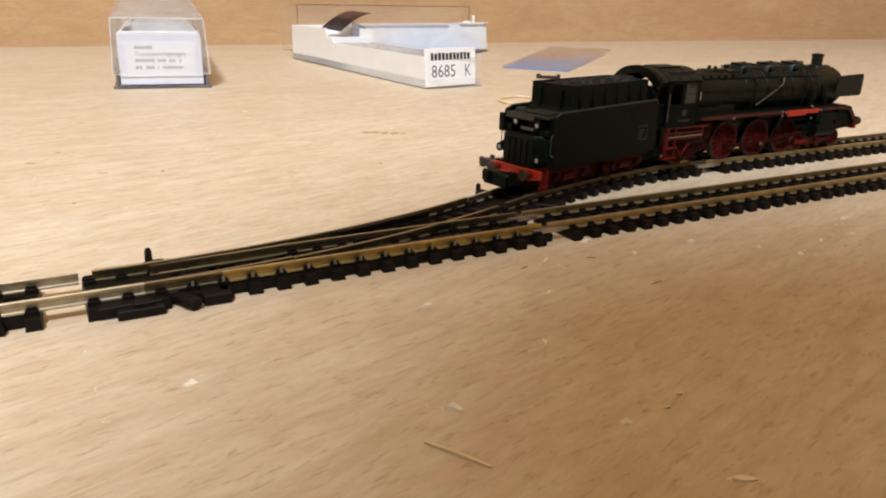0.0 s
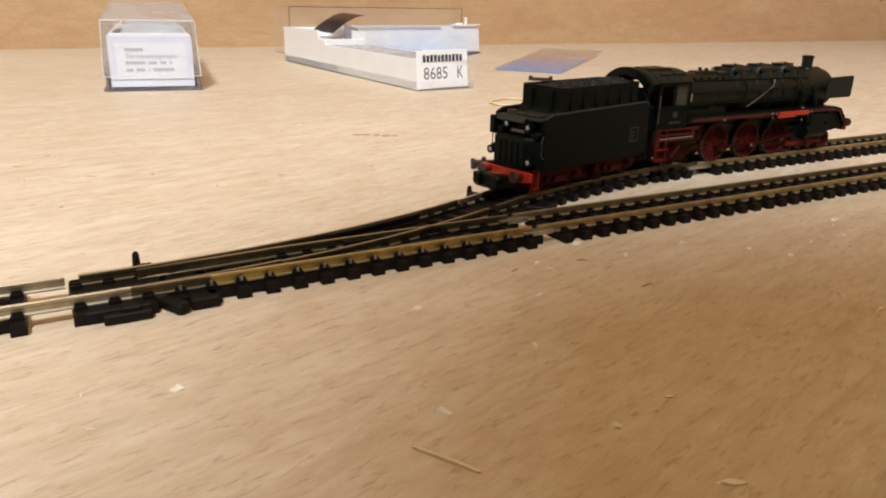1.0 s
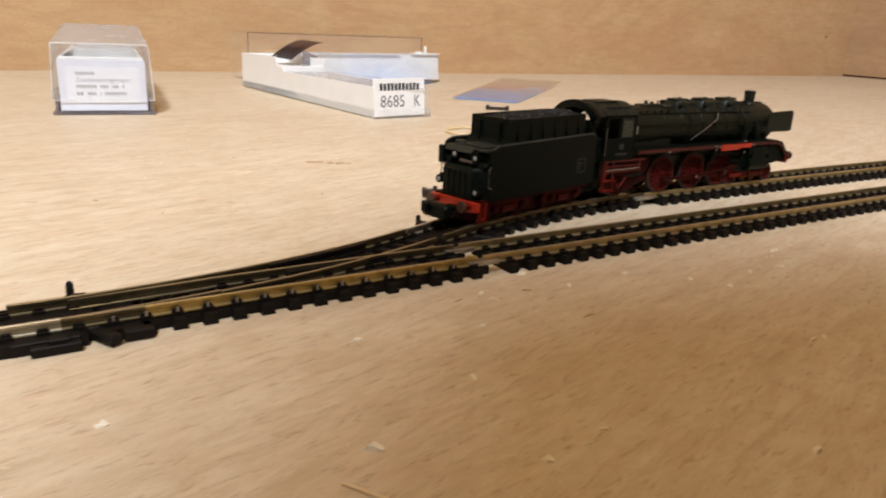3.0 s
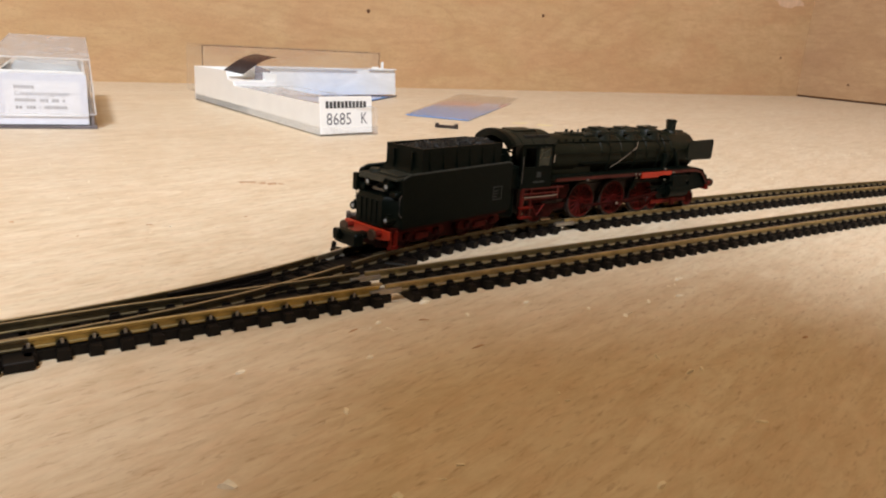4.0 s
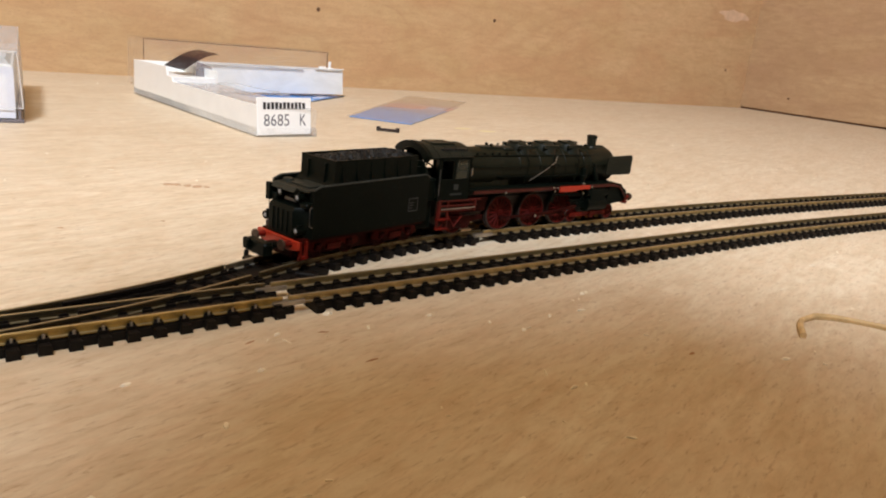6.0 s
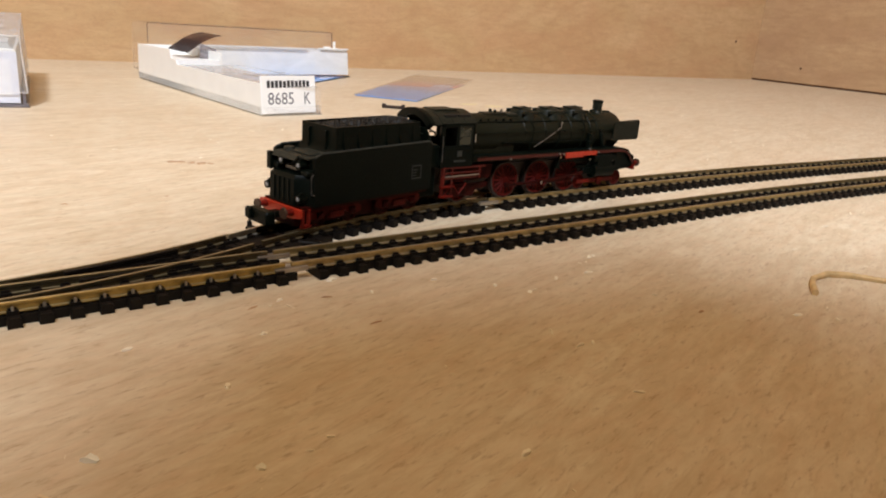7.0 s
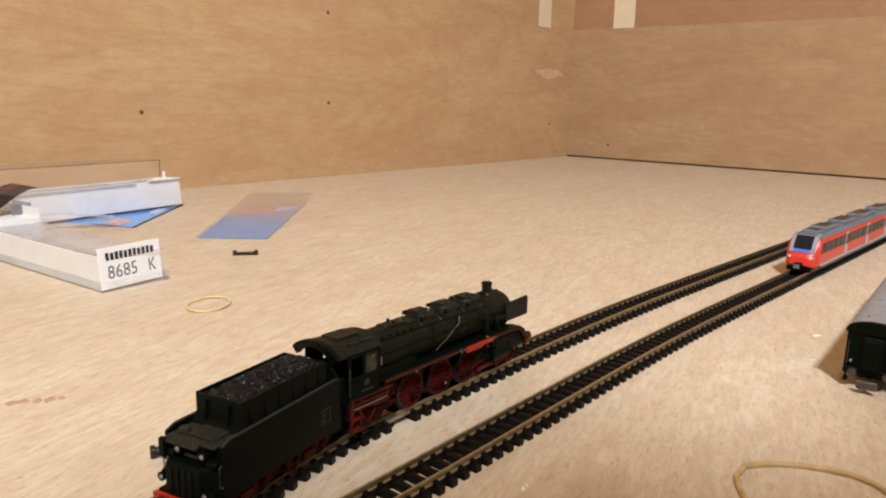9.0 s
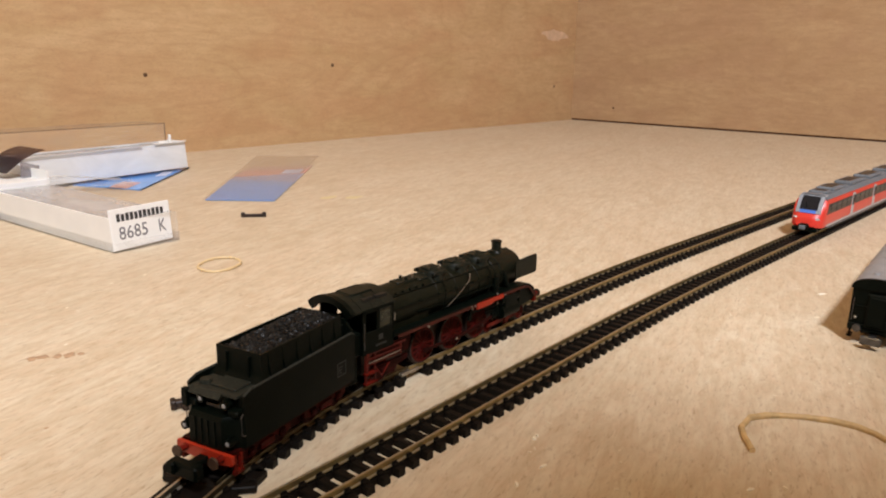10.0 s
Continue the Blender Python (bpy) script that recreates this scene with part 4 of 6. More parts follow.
    for xx in (0.0, 0.45, 0.9):
        part("roof_rib", Shape().prism([(u * 1.01, v + 0.012) for u, v in outer] + [(u, v) for u, v in inner[::-1]], "x", xx, xx + 0.04), M_ROOF, rf)
    part("backhead", Shape().cyl((1.05, 0, 1.95), (1.18, 0, 1.95), 0.5, None, 20).cyl((0.9, 0.2, 2.1), (1.05, 0.2, 2.1), 0.12, None, 12), M_BLACK, cb)
    part("regulator_wheel", Shape().torus((0.35, 0.1, 2.02), (1, 0.2, 0), 0.16, 0.025, 16, 6), M_BLACK, cb)
    nm = part("number_plate", Shape().box(0.5, 0.95, -hw - 0.008, -hw + 0.005, 1.38, 1.44), M_FAINT, cb, "faint printed plate, not legible")
    part("emblem", Shape().box(0.62, 0.80, -hw - 0.008, -hw + 0.005, 1.55, 1.72), M_FAINT, cb, "small grey square emblem")
    for sd in (-1, 1):
        part("grab_rail", Shape().tube([(0.03, sd * (hw + 0.03), 1.4), (0.03, sd * (hw + 0.03), 2.2)], 0.015, 6), M_DULL, cb)
        part("grab_rail", Shape().tube([(1.275, sd * (hw + 0.02), 1.98), (1.275, sd * (hw + 0.02), 2.22)], 0.022, 6), M_STEEL, cb, "short bright grab rail")
        part("window_frame", Shape().box(0.645, 0.68, sd * hw - 0.012, sd * hw + 0.012, 1.88, 2.46).box(1.12, 1.155, sd * hw - 0.012, sd * hw + 0.012, 1.88, 2.46).box(0.645, 1.155, sd * hw - 0.012, sd * hw + 0.012, 2.44, 2.475), M_ROOF, cb)
    # cab and roof are moved back to fit the camera's view
    for ob in (cb, rf):
        ob.location.x -= 0.2 * U
    # running board and red frame
    rb = Shape()
    for sd in (-1, 1):
        a, b = sorted((sd * 0.92, sd * 0.5))
        rb.box(1.06, 8.1, a, b, 1.46, 1.52)
        rb.prism([(8.1, 1.46), (8.1, 1.52), (8.48, 1.44), (8.90, 1.0), (8.90, 0.88), (8.77, 0.88), (8.55, 1.16), (8.4, 1.38)], "y", a, b)
    part("running_board", rb, M_BLACK, t, "black footplate along the boiler")
    for sd in (-1, 1):
        a, b = sorted((sd * 0.925, sd * 0.89))
        part("valance", Shape().box(1.25, 8.05, a, b, 1.37, 1.47).prism([(8.05, 1.38), (8.05, 1.455), (8.45, 1.37), (8.86, 0.94), (8.81, 0.92), (8.41, 1.31)], "y", a, b), M_OXIDE, t, "thin dull red edge under the footplate")
        part("reverser_rod", Shape().box(5.15, 6.7, sd * 0.94 - 0.02, sd * 0.94 + 0.02, 1.33, 1.47).box(5.15, 6.0, sd * 0.94 - 0.03, sd * 0.94 + 0.03, 1.28, 1.44), M_BRIGHT, t, "bright red reversing rod")
    # last two boxes are added as dark fill for the shade below
    part("main_frame", Shape().box(0.2, 8.7, -0.3, 0.3, 0.55, 1.3).box(1.4, 7.0, -0.36, 0.36, 0.8, 1.1).box(0.3, 8.6, -0.28, 0.28, 0.28, 0.6).box(0.1, 2.0, -0.5, 0.5, 0.62, 1.24), M_BROWN, t, "dark inner engine frame with added fill for the shade")
    for wx in (2.8, 4.28, 5.68):
        for sd in (-1, 1):
            spoked_wheel("driving_wheel", wx, sd * 0.52, 0.6, 0.6, sd, t, 16, "large red spoked driving wheel")
    for sd in (-1, 1):
        part("coupling_rod", Shape().box(2.7, 5.8, sd * 0.66 - 0.025, sd * 0.66 + 0.025, 0.40, 0.49, 0.015).cyl((4.28, sd * 0.6, 0.445), (4.28, sd * 0.72, 0.445), 0.08, None, 10).cyl((2.8, sd * 0.6, 0.445), (2.8, sd * 0.7, 0.445), 0.08, None, 10).cyl((5.68, sd * 0.6, 0.445), (5.68, sd * 0.7, 0.445), 0.08, None, 10), M_RED_SHADED, t, "coupling rod in the shaded red")
        part("connecting_rod", Shape().prism([(4.2, 0.40), (4.2, 0.50), (6.6, 0.74), (6.6, 0.66)], "y", sd * 0.74 - 0.025, sd * 0.74 + 0.025), M_RED_SHADED, t)
        part("crosshead", Shape().box(6.3, 6.75, sd * 0.72 - 0.06, sd * 0.72 + 0.06, 0.6, 0.82, 0.02).box(5.9, 6.9, sd * 0.74 - 0.03, sd * 0.74 + 0.03, 0.86, 0.92), M_BLACK, t)
        part("valve_gear", Shape().prism([(4.9, 0.9), (5.0, 1.3), (5.12, 1.3), (5.05, 0.88)], "y", sd * 0.76 - 0.03, sd * 0.76 + 0.03).box(5.0, 6.7, sd * 0.77 - 0.02, sd * 0.77 + 0.02, 1.1, 1.16).prism([(6.4, 0.7), (6.46, 0.7), (6.62, 1.2), (6.55, 1.2)], "y", sd * 0.8 - 0.02, sd * 0.8 + 0.02), M_BLACK, t)
        part("gear_pin", Shape().cyl((5.05, sd * 0.79, 1.3), (5.05, sd * 0.83, 1.3), 0.045, None, 8).cyl((6.5, sd * 0.82, 1.15), (6.5, sd * 0.86, 1.15), 0.04, None, 8).cyl((4.28, sd * 0.72, 0.445), (4.28, sd * 0.78, 0.445), 0.05, None, 8), M_STEEL, t, "small bright pins")
        for px, pz in ((2.62, 1.36), (4.85, 1.44), (5.05, 1.42), (6.35, 1.54), (6.82, 1.40)):
            part("footplate_pin", Shape().cyl((px, sd * 0.90, pz), (px, sd * 0.965, pz), 0.042, 0.03, 8), M_STEEL, t, "small bright pin")
        cy = part("cylinder", Shape().cyl((6.75, sd * 0.74, 0.72), (7.75, sd * 0.74, 0.72), 0.25, None, 18).cyl((6.7, sd * 0.74, 1.16), (7.8, sd * 0.74, 1.16), 0.18, None, 16).box(6.85, 7.65, sd * 0.74 - 0.2, sd * 0.74 + 0.2, 0.75, 1.3, 0.03), M_BLACK, t, "black cylinder block with piston valve")
        part("cylinder_cover", Shape().cyl((7.75, sd * 0.74, 0.72), (7.83, sd * 0.74, 0.72), 0.21, 0.15, 16), M_BLACK, cy)
        for wx in (6.35, 8.35):
            spoked_wheel("bogie_wheel", wx, sd * 0.52, 0.31, 0.31, sd, t, 10, "small red bogie wheel")
        part("bogie_frame", Shape().box(6.2, 8.1, sd * 0.62 - 0.03, sd * 0.62 + 0.03, 0.24, 0.4, 0.02).box(7.2, 7.45, sd * 0.66 - 0.04, sd * 0.66 + 0.04, 0.16, 0.44, 0.02), M_RED, t)
        spoked_wheel("trailing_wheel", 0.85, sd * 0.50, 0.38, 0.38, sd, t, 10, "red trailing wheel")
        part("trailing_frame", Shape().prism([(0.15, 0.62), (1.9, 0.62), (1.9, 0.5), (1.45, 0.42), (1.3, 0.22), (0.5, 0.22), (0.32, 0.4), (0.15, 0.45)], "y", sd * 0.66 - 0.04, sd * 0.66 + 0.04).box(0.72, 0.98, sd * 0.70 - 0.05, sd * 0.70 + 0.05, 0.26, 0.52, 0.02), M_RED_SHADED, t, "red trailing truck frame")
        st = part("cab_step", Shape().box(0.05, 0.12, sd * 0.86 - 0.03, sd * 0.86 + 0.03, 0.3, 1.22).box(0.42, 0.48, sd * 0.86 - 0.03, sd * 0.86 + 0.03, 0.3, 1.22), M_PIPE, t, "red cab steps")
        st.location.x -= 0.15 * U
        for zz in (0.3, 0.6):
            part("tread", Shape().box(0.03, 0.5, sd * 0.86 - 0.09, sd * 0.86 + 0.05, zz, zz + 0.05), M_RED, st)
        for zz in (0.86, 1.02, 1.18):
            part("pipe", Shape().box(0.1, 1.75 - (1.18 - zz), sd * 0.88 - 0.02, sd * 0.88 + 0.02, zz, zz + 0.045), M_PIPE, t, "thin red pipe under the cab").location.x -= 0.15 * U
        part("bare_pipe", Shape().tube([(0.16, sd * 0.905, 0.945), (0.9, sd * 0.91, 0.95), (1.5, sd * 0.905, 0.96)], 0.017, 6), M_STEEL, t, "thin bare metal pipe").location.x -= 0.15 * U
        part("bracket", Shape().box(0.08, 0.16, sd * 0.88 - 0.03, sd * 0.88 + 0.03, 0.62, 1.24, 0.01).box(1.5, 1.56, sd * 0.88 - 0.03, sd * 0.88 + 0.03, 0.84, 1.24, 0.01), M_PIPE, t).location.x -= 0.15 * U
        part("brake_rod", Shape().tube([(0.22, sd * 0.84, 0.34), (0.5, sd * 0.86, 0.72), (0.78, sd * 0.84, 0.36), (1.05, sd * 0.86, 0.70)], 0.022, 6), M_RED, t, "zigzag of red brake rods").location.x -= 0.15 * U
        part("ash_pan", Shape().prism([(0.5, 1.2), (2.1, 1.2), (2.0, 0.75), (0.6, 0.7)], "y", sd * 0.55 - 0.1, sd * 0.55 + 0.1), M_RED_SHADED, t)
        # smoke deflector
        df = part("smoke_deflector", Shape().prism([(7.62, 1.83), (7.72, 1.78), (8.95, 1.78), (9.02, 1.84), (9.02, 2.42), (8.94, 2.5), (7.72, 2.46), (7.62, 2.4)], "y", sd * 0.8 - 0.018, sd * 0.8 + 0.018), M_ROOF, t, "upright black smoke deflector plate")
        part("stay", Shape().tube([(7.9, sd * 0.52, 2.1), (7.9, sd * 0.79, 2.1)], 0.025, 6).tube([(8.15, sd * 0.5, 1.85), (8.15, sd * 0.79, 1.88)], 0.025, 6), M_BLACK, df)
    part("front_apron", Shape().prism([(7.9, 1.44), (8.45, 1.36), (8.93, 0.92), (8.88, 0.78), (8.5, 0.72), (7.9, 0.66)], "y", -0.84, 0.84), M_BLACK, t, "black apron under the smokebox")
    part("front_beam", Shape().box(8.86, 9.0, -0.9, 0.9, 0.66, 0.97).box(8.5, 8.95, -0.5, 0.5, 0.62, 0.9, 0.03), M_RED, t, "red front buffer beam")
    buffer_pair(t, 9.0, 1, 0.88, 0.74)
    for yy, zz in ((0.62, 1.06), (-0.62, 1.06)):
        lm = part("head_lamp", Shape().cyl((8.85, yy, zz), (9.08, yy, zz), 0.12, None, 14), M_BLACK, t)
        part("lens", Shape().cyl((9.08, yy, zz), (9.1, yy, zz), 0.09, 0.07, 12), M_LENS, lm, "clear glass lamp lens")
    return t


tender(3.65, 3.56, 11.9)
locomotive(6.55, 4.08, 0.6)


# ---------------------------------------------------------------- packaging by the back panel
def open_box(shape, w, l, h, wall, floor=0.1, z0=0.0):
    """Four thin walls and a floor, local x across, y along."""
    shape.box(0, w, 0, wall, z0, z0 + h).box(0, w, l - wall, l, z0, z0 + h)
    shape.box(0, wall, wall, l - wall, z0, z0 + h).box(w - wall, w, wall, l - wall, z0, z0 + h)
    shape.box(wall, w - wall, wall, l - wall, z0, z0 + floor)
    return shape


def engine_box(x, y, turn):
    t = thing("engine_box", x, y, 0, turn, "white plastic model engine box lying open on the board", "box", "model packaging")
    w, l = 3.7, 20.0
    tray = Shape()
    # side wall: sloping low part by the label, a step, then the high part
    prof = [(0.12, 0.06), (l, 0.12), (l, 2.55), (l - 6.3, 2.62), (l - 6.5, 2.05), (l - 7.4, 1.98), (l - 7.6, 1.72), (2.2, 1.74), (0.12, 1.78)]
    tray.prism(prof, "x", 0.0, 0.12)
    tray.box(0.12, 0.42, 0.12, l - 6.5, 0.28, 0.40, 0.02)
    tray.box(0.12, w, l - 0.15, l, 0.35, 2.55, 0.02).box(w - 0.14, w, l - 6.5, l - 0.15, 0.35, 2.5)
    tray.box(0.12, w - 0.14, l - 6.5, l - 0.15, 0.35, 1.9, 0.04)
    tr = part("tray", tray, M_WHITE, t, "white moulded plastic tray with stepped sides")
    part("step_face", Shape().box(0.14, w - 0.2, l - 6.62, l - 6.5, 0.5, 1.98, 0.02), M_LABEL, tr, "smooth white step across the tray")
    part("base_shell", open_box(Shape(), w + 0.16, l + 0.1, 0.5, 0.06, 0.05, 0.0), M_CLEAR, t, "clear plastic base shell")
    part("clear_cover", Shape().box(0.14, w - 0.05, 0.3, l - 6.6, 1.60, 1.64), M_COVER, t, "clear plastic cover sheet with grey sheen")
    part("shell_side", Shape().box(w + 0.04, w + 0.10, 0.05, l - 6.5, 0.1, 1.6), M_CLEAR, t, "clear outer wall")
    part("moulding", Shape().box(0.6, w - 0.6, 0.9, l - 7.6, 0.1, 0.6, 0.15), M_COVER, t, "clear moulded bed for the engine")
    lb = part("label", Shape().box(-0.02, w + 0.03, -0.05, 0.06, 0.1, 2.22, 0.02), M_LABEL, t, "white end label with black print")
    lb.matrix_basis = pose(0, 0, 0, -5, 0, 7.0)
    # maker's mark as plain bars
    for k in range(11):
        tall = 0.40 - 0.03 * (k % 3 == 1)
        part("mark_bar", Shape().box(0.37 + k * 0.272, 0.565 + k * 0.272, -0.062, -0.052, 1.56, 1.56 + tall), M_INK, lb)
    letters("8685", 0.98, M_INK_SOFT, lb, pose(0.38 * U, -0.054 * U, 0.62 * U, 90, 0, 0), width=1.78)
    letters("K", 0.98, M_INK_SOFT, lb, pose(2.86 * U, -0.054 * U, 0.62 * U, 90, 0, 0), width=0.5)
    return t


engine_box(9.9, 24.9, 4.0)


def clear_shell(x, y, turn):
    t = thing("clear_box_lid", x, y, 0, turn, "clear plastic box lid standing on its side by the back panel", "lid", "model packaging")
    part("panel", Shape().box(0, 18.0, 0, 0.05, 0.02, 3.95), M_CLEAR, t, "clear thin plastic wall")
    for a in ((0, 18.0, -0.01, 0.06, 3.91, 3.97), (0, 0.06, -0.01, 0.06, 0.0, 3.95), (17.94, 18.0, -0.01, 0.06, 0.0, 3.95)):
        part("rim", Shape().box(*a), M_RIM, t)
    part("panel", Shape().box(0.05, 17.95, 0.05, 3.4, 3.9, 3.95), M_CLEAR, t, "clear thin plastic wall")
    part("panel", Shape().box(0.05, 17.95, 0.07, 3.4, 0.02, 0.07), M_CLEAR, t, "clear thin plastic wall")
    part("end_panel", Shape().prism([(0.05, 0.07), (3.4, 0.07), (3.3, 3.8), (0.05, 3.9)], "x", -0.05, 0.0), M_CLEAR, t, "clear thin plastic wall")
    return t


clear_shell(10.6, 50.0, 6.0)


def crumpled(l, w, z, lift, seed, nx=22, ny=6):
    """A thin wavy sheet of film."""
    r = random.Random(seed)
    waves = [(r.uniform(0.3, 1.6), r.uniform(-1.5, 1.5), r.uniform(0, 6), r.uniform(0.3, 1.0)) for _ in range(6)]
    s = Shape()
    grid = []
    for i in range(nx + 1):
        row = []
        for k in range(ny + 1):
            px, py = l * i / nx, w * k / ny
            h = sum(a * math.sin(u * px + v * py + ph) for u, v, ph, a in waves) / 6
            row.append(s.bm.verts.new((px, py, z + lift * h)))
        grid.append(row)
    for i in range(nx):
        for k in range(ny):
            s.bm.faces.new((grid[i][k], grid[i + 1][k], grid[i + 1][k + 1], grid[i][k + 1]))
    bmesh.ops.solidify(s.bm, geom=s.bm.faces[:], thickness=0.02)
    return s


def inner_tray(x, y, turn):
    t = thing("inner_tray", x, y, 0.3, turn, "milky translucent plastic tray lying over a blue card", "tray", "model packaging")
    l = 15.6
    s = Shape()
    s.prism([(0, 0), (0.25, 2.2), (0.34, 2.2), (0.10, 0.1), (2.5, 0.1), (2.3, 2.2), (2.42, 2.2), (2.62, 0)], "x", 0, l)
    sh = part("shell", s, M_MILKY, t, "milky blue-white plastic shell")
    part("end_wall", Shape().prism([(0, 0), (0.25, 2.3), (2.42, 2.3), (2.62, 0)], "x", l, l + 0.12), M_MILKY, sh)
    part("end_wall", Shape().prism([(0, 0), (0.25, 2.2), (2.42, 2.2), (2.62, 0)], "x", -0.12, 0), M_MILKY, sh)
    # pockets pressed into the tray, seen as paler and greyer fields through the front
    for x0, x1, z0, z1 in ((0.7, 3.6, 0.3, 1.9), (4.1, 9.2, 0.5, 2.0), (9.8, 12.6, 0.3, 1.6), (13.0, 15.0, 0.4, 2.1)):
        part("pocket", Shape().box(x0, x1, 0.55, 2.0, z0, z1, 0.18), M_MILKY, sh)
    part("flange", Shape().box(-0.1, l - 4.5, -0.02, 0.3, 2.18, 2.24, 0.02), M_EDGE, t)
    part("flange", Shape().box(l - 3.2, l + 0.1, -0.02, 0.3, 2.28, 2.36, 0.02), M_WHITE, t)
    part("film", crumpled(l - 0.4, 2.0, 2.12, 0.10, 5), M_FILM, t, "glossy clear film over the tray").location = (0.1 * U, 0.3 * U, 0)
    part("peg", Shape().box(l - 1.5, l - 1.3, 0.2, 0.45, 2.3, 2.98, 0.05), M_WHITE, t, "small glossy white upright peg")
    part("peg", Shape().box(l - 2.6, l - 1.9, 0.1, 0.4, 2.3, 2.5, 0.03), M_WHITE, t, "small glossy white upright peg")
    return t


inner_tray(12.9, 45.7, 9.5)

# crumpled clear wrapping between the tray and the open box
wrap = thing("clear_wrapping", 10.6, 43.4, 0.12, -26.0, "crumpled clear film lying between tray and open box", "film", "model packaging")
part("sheet", crumpled(9.0, 3.6, 0.55, 0.5, 9), M_SLEEVE, wrap, "wavy clear film")
part("fold", crumpled(7.0, 1.2, 0.9, 0.35, 12), M_FILM, wrap, "milky folded strip of film").location = (1.2 * U, 2.2 * U, 0)

bc = thing("blue_card", 20.1, 41.2, 0.02, 0, "glossy blue card lying under a milky plastic tray", "card", "model packaging")
part("card", Shape().prism([(0, 0), (9.1, 8.2), (6.6, 11.3), (-2.6, 5.6)], "z", 0.0, 0.06), M_BLUE, bc)
part("card_edge", Shape().prism([(0.02, -0.06), (9.16, 8.18), (9.1, 8.3), (0, 0.04)], "z", 0.061, 0.08), M_LEAFLET, bc, "dark card edge")
part("print_band", Shape().prism([(-1.2, 2.6), (-0.5, 1.1), (1.6, 3.0), (0.9, 4.4)], "z", 0.061, 0.075), M_ROSE, bc, "rose printed band")
part("white_print", Shape().prism([(4.2, 5.4), (4.8, 4.9), (6.6, 6.6), (6.0, 7.2)], "z", 0.061, 0.075), M_FADED_PRINT, bc, "pale printed picture")


def leaflet(x, y, turn):
    """Curled printed film: dark at the foot, browner and clearer at the tip, with a strip hanging down."""
    t = thing("leaflet", x, y, 0, turn, "curled dark glossy printed leaflet resting on a white tray", "leaflet")

    def sheet(a0, a1):
        s = Shape()
        rings = []
        for i in range(9):
            a = a0 + (a1 - a0) * i / 8
            px, pz = 2.9 * a, 2.3 + 1.25 * math.sin(a * 1.5)
            rings.append([(px, 0, pz), (px, 2.6, pz + 0.1), (px, 2.6, pz + 0.13), (px, 0, pz + 0.03)])
        return s.loft(rings)

    part("dark_half", sheet(0.0, 0.45), M_DARK_FILM, t, "dark printed half")
    part("brown_half", sheet(0.45, 1.0), M_BROWN_FILM, t, "browner half that lets light through")
    part("hanging_strip", Shape().prism([(0.9, 1.5), (2.0, 1.3), (2.3, 2.6), (1.0, 3.0)], "y", -0.06, -0.03), M_SMOKE, t, "smoky strip hanging in front")
    return t


leaflet(10.75, 40.3, 14.0)

# flat sleeve with a blue and rose card in it
sl = thing("card_sleeve", 21.06, 34.5, 0.0, 0, "clear sleeve with a blue and rose card, lying flat", "card sleeve", "model packaging")


def quad_slab(pts, z0, z1):
    return Shape().prism(pts, "z", z0, z1)


part("card", quad_slab([(0.25, 0.0), (3.45, -3.65), (13.4, 5.1), (7.6, 7.3)], 0.03, 0.08), M_FADE, sl, "flat blue printed card")
part("card_band", quad_slab([(7.8, 7.5), (13.5, 5.2), (15.7, 7.1), (10.3, 9.7)], 0.03, 0.08), M_ROSE, sl, "rose printed band across the card")
part("card_end", quad_slab([(10.35, 9.75), (15.75, 7.15), (17.4, 8.6), (12.2, 11.3)], 0.03, 0.08), M_TAN, sl, "tan end of the card")
part("badge", quad_slab([(11.6, 6.1), (13.2, 5.45), (15.0, 7.1), (13.4, 7.8)], 0.082, 0.1), M_FADED_PRINT, sl, "small white print")
part("sleeve", quad_slab([(0, 0), (3.43, -3.9), (22.4, 13.5), (17.6, 17.6)], 0.11, 0.13), M_SLEEVE, sl, "clear plastic sleeve")


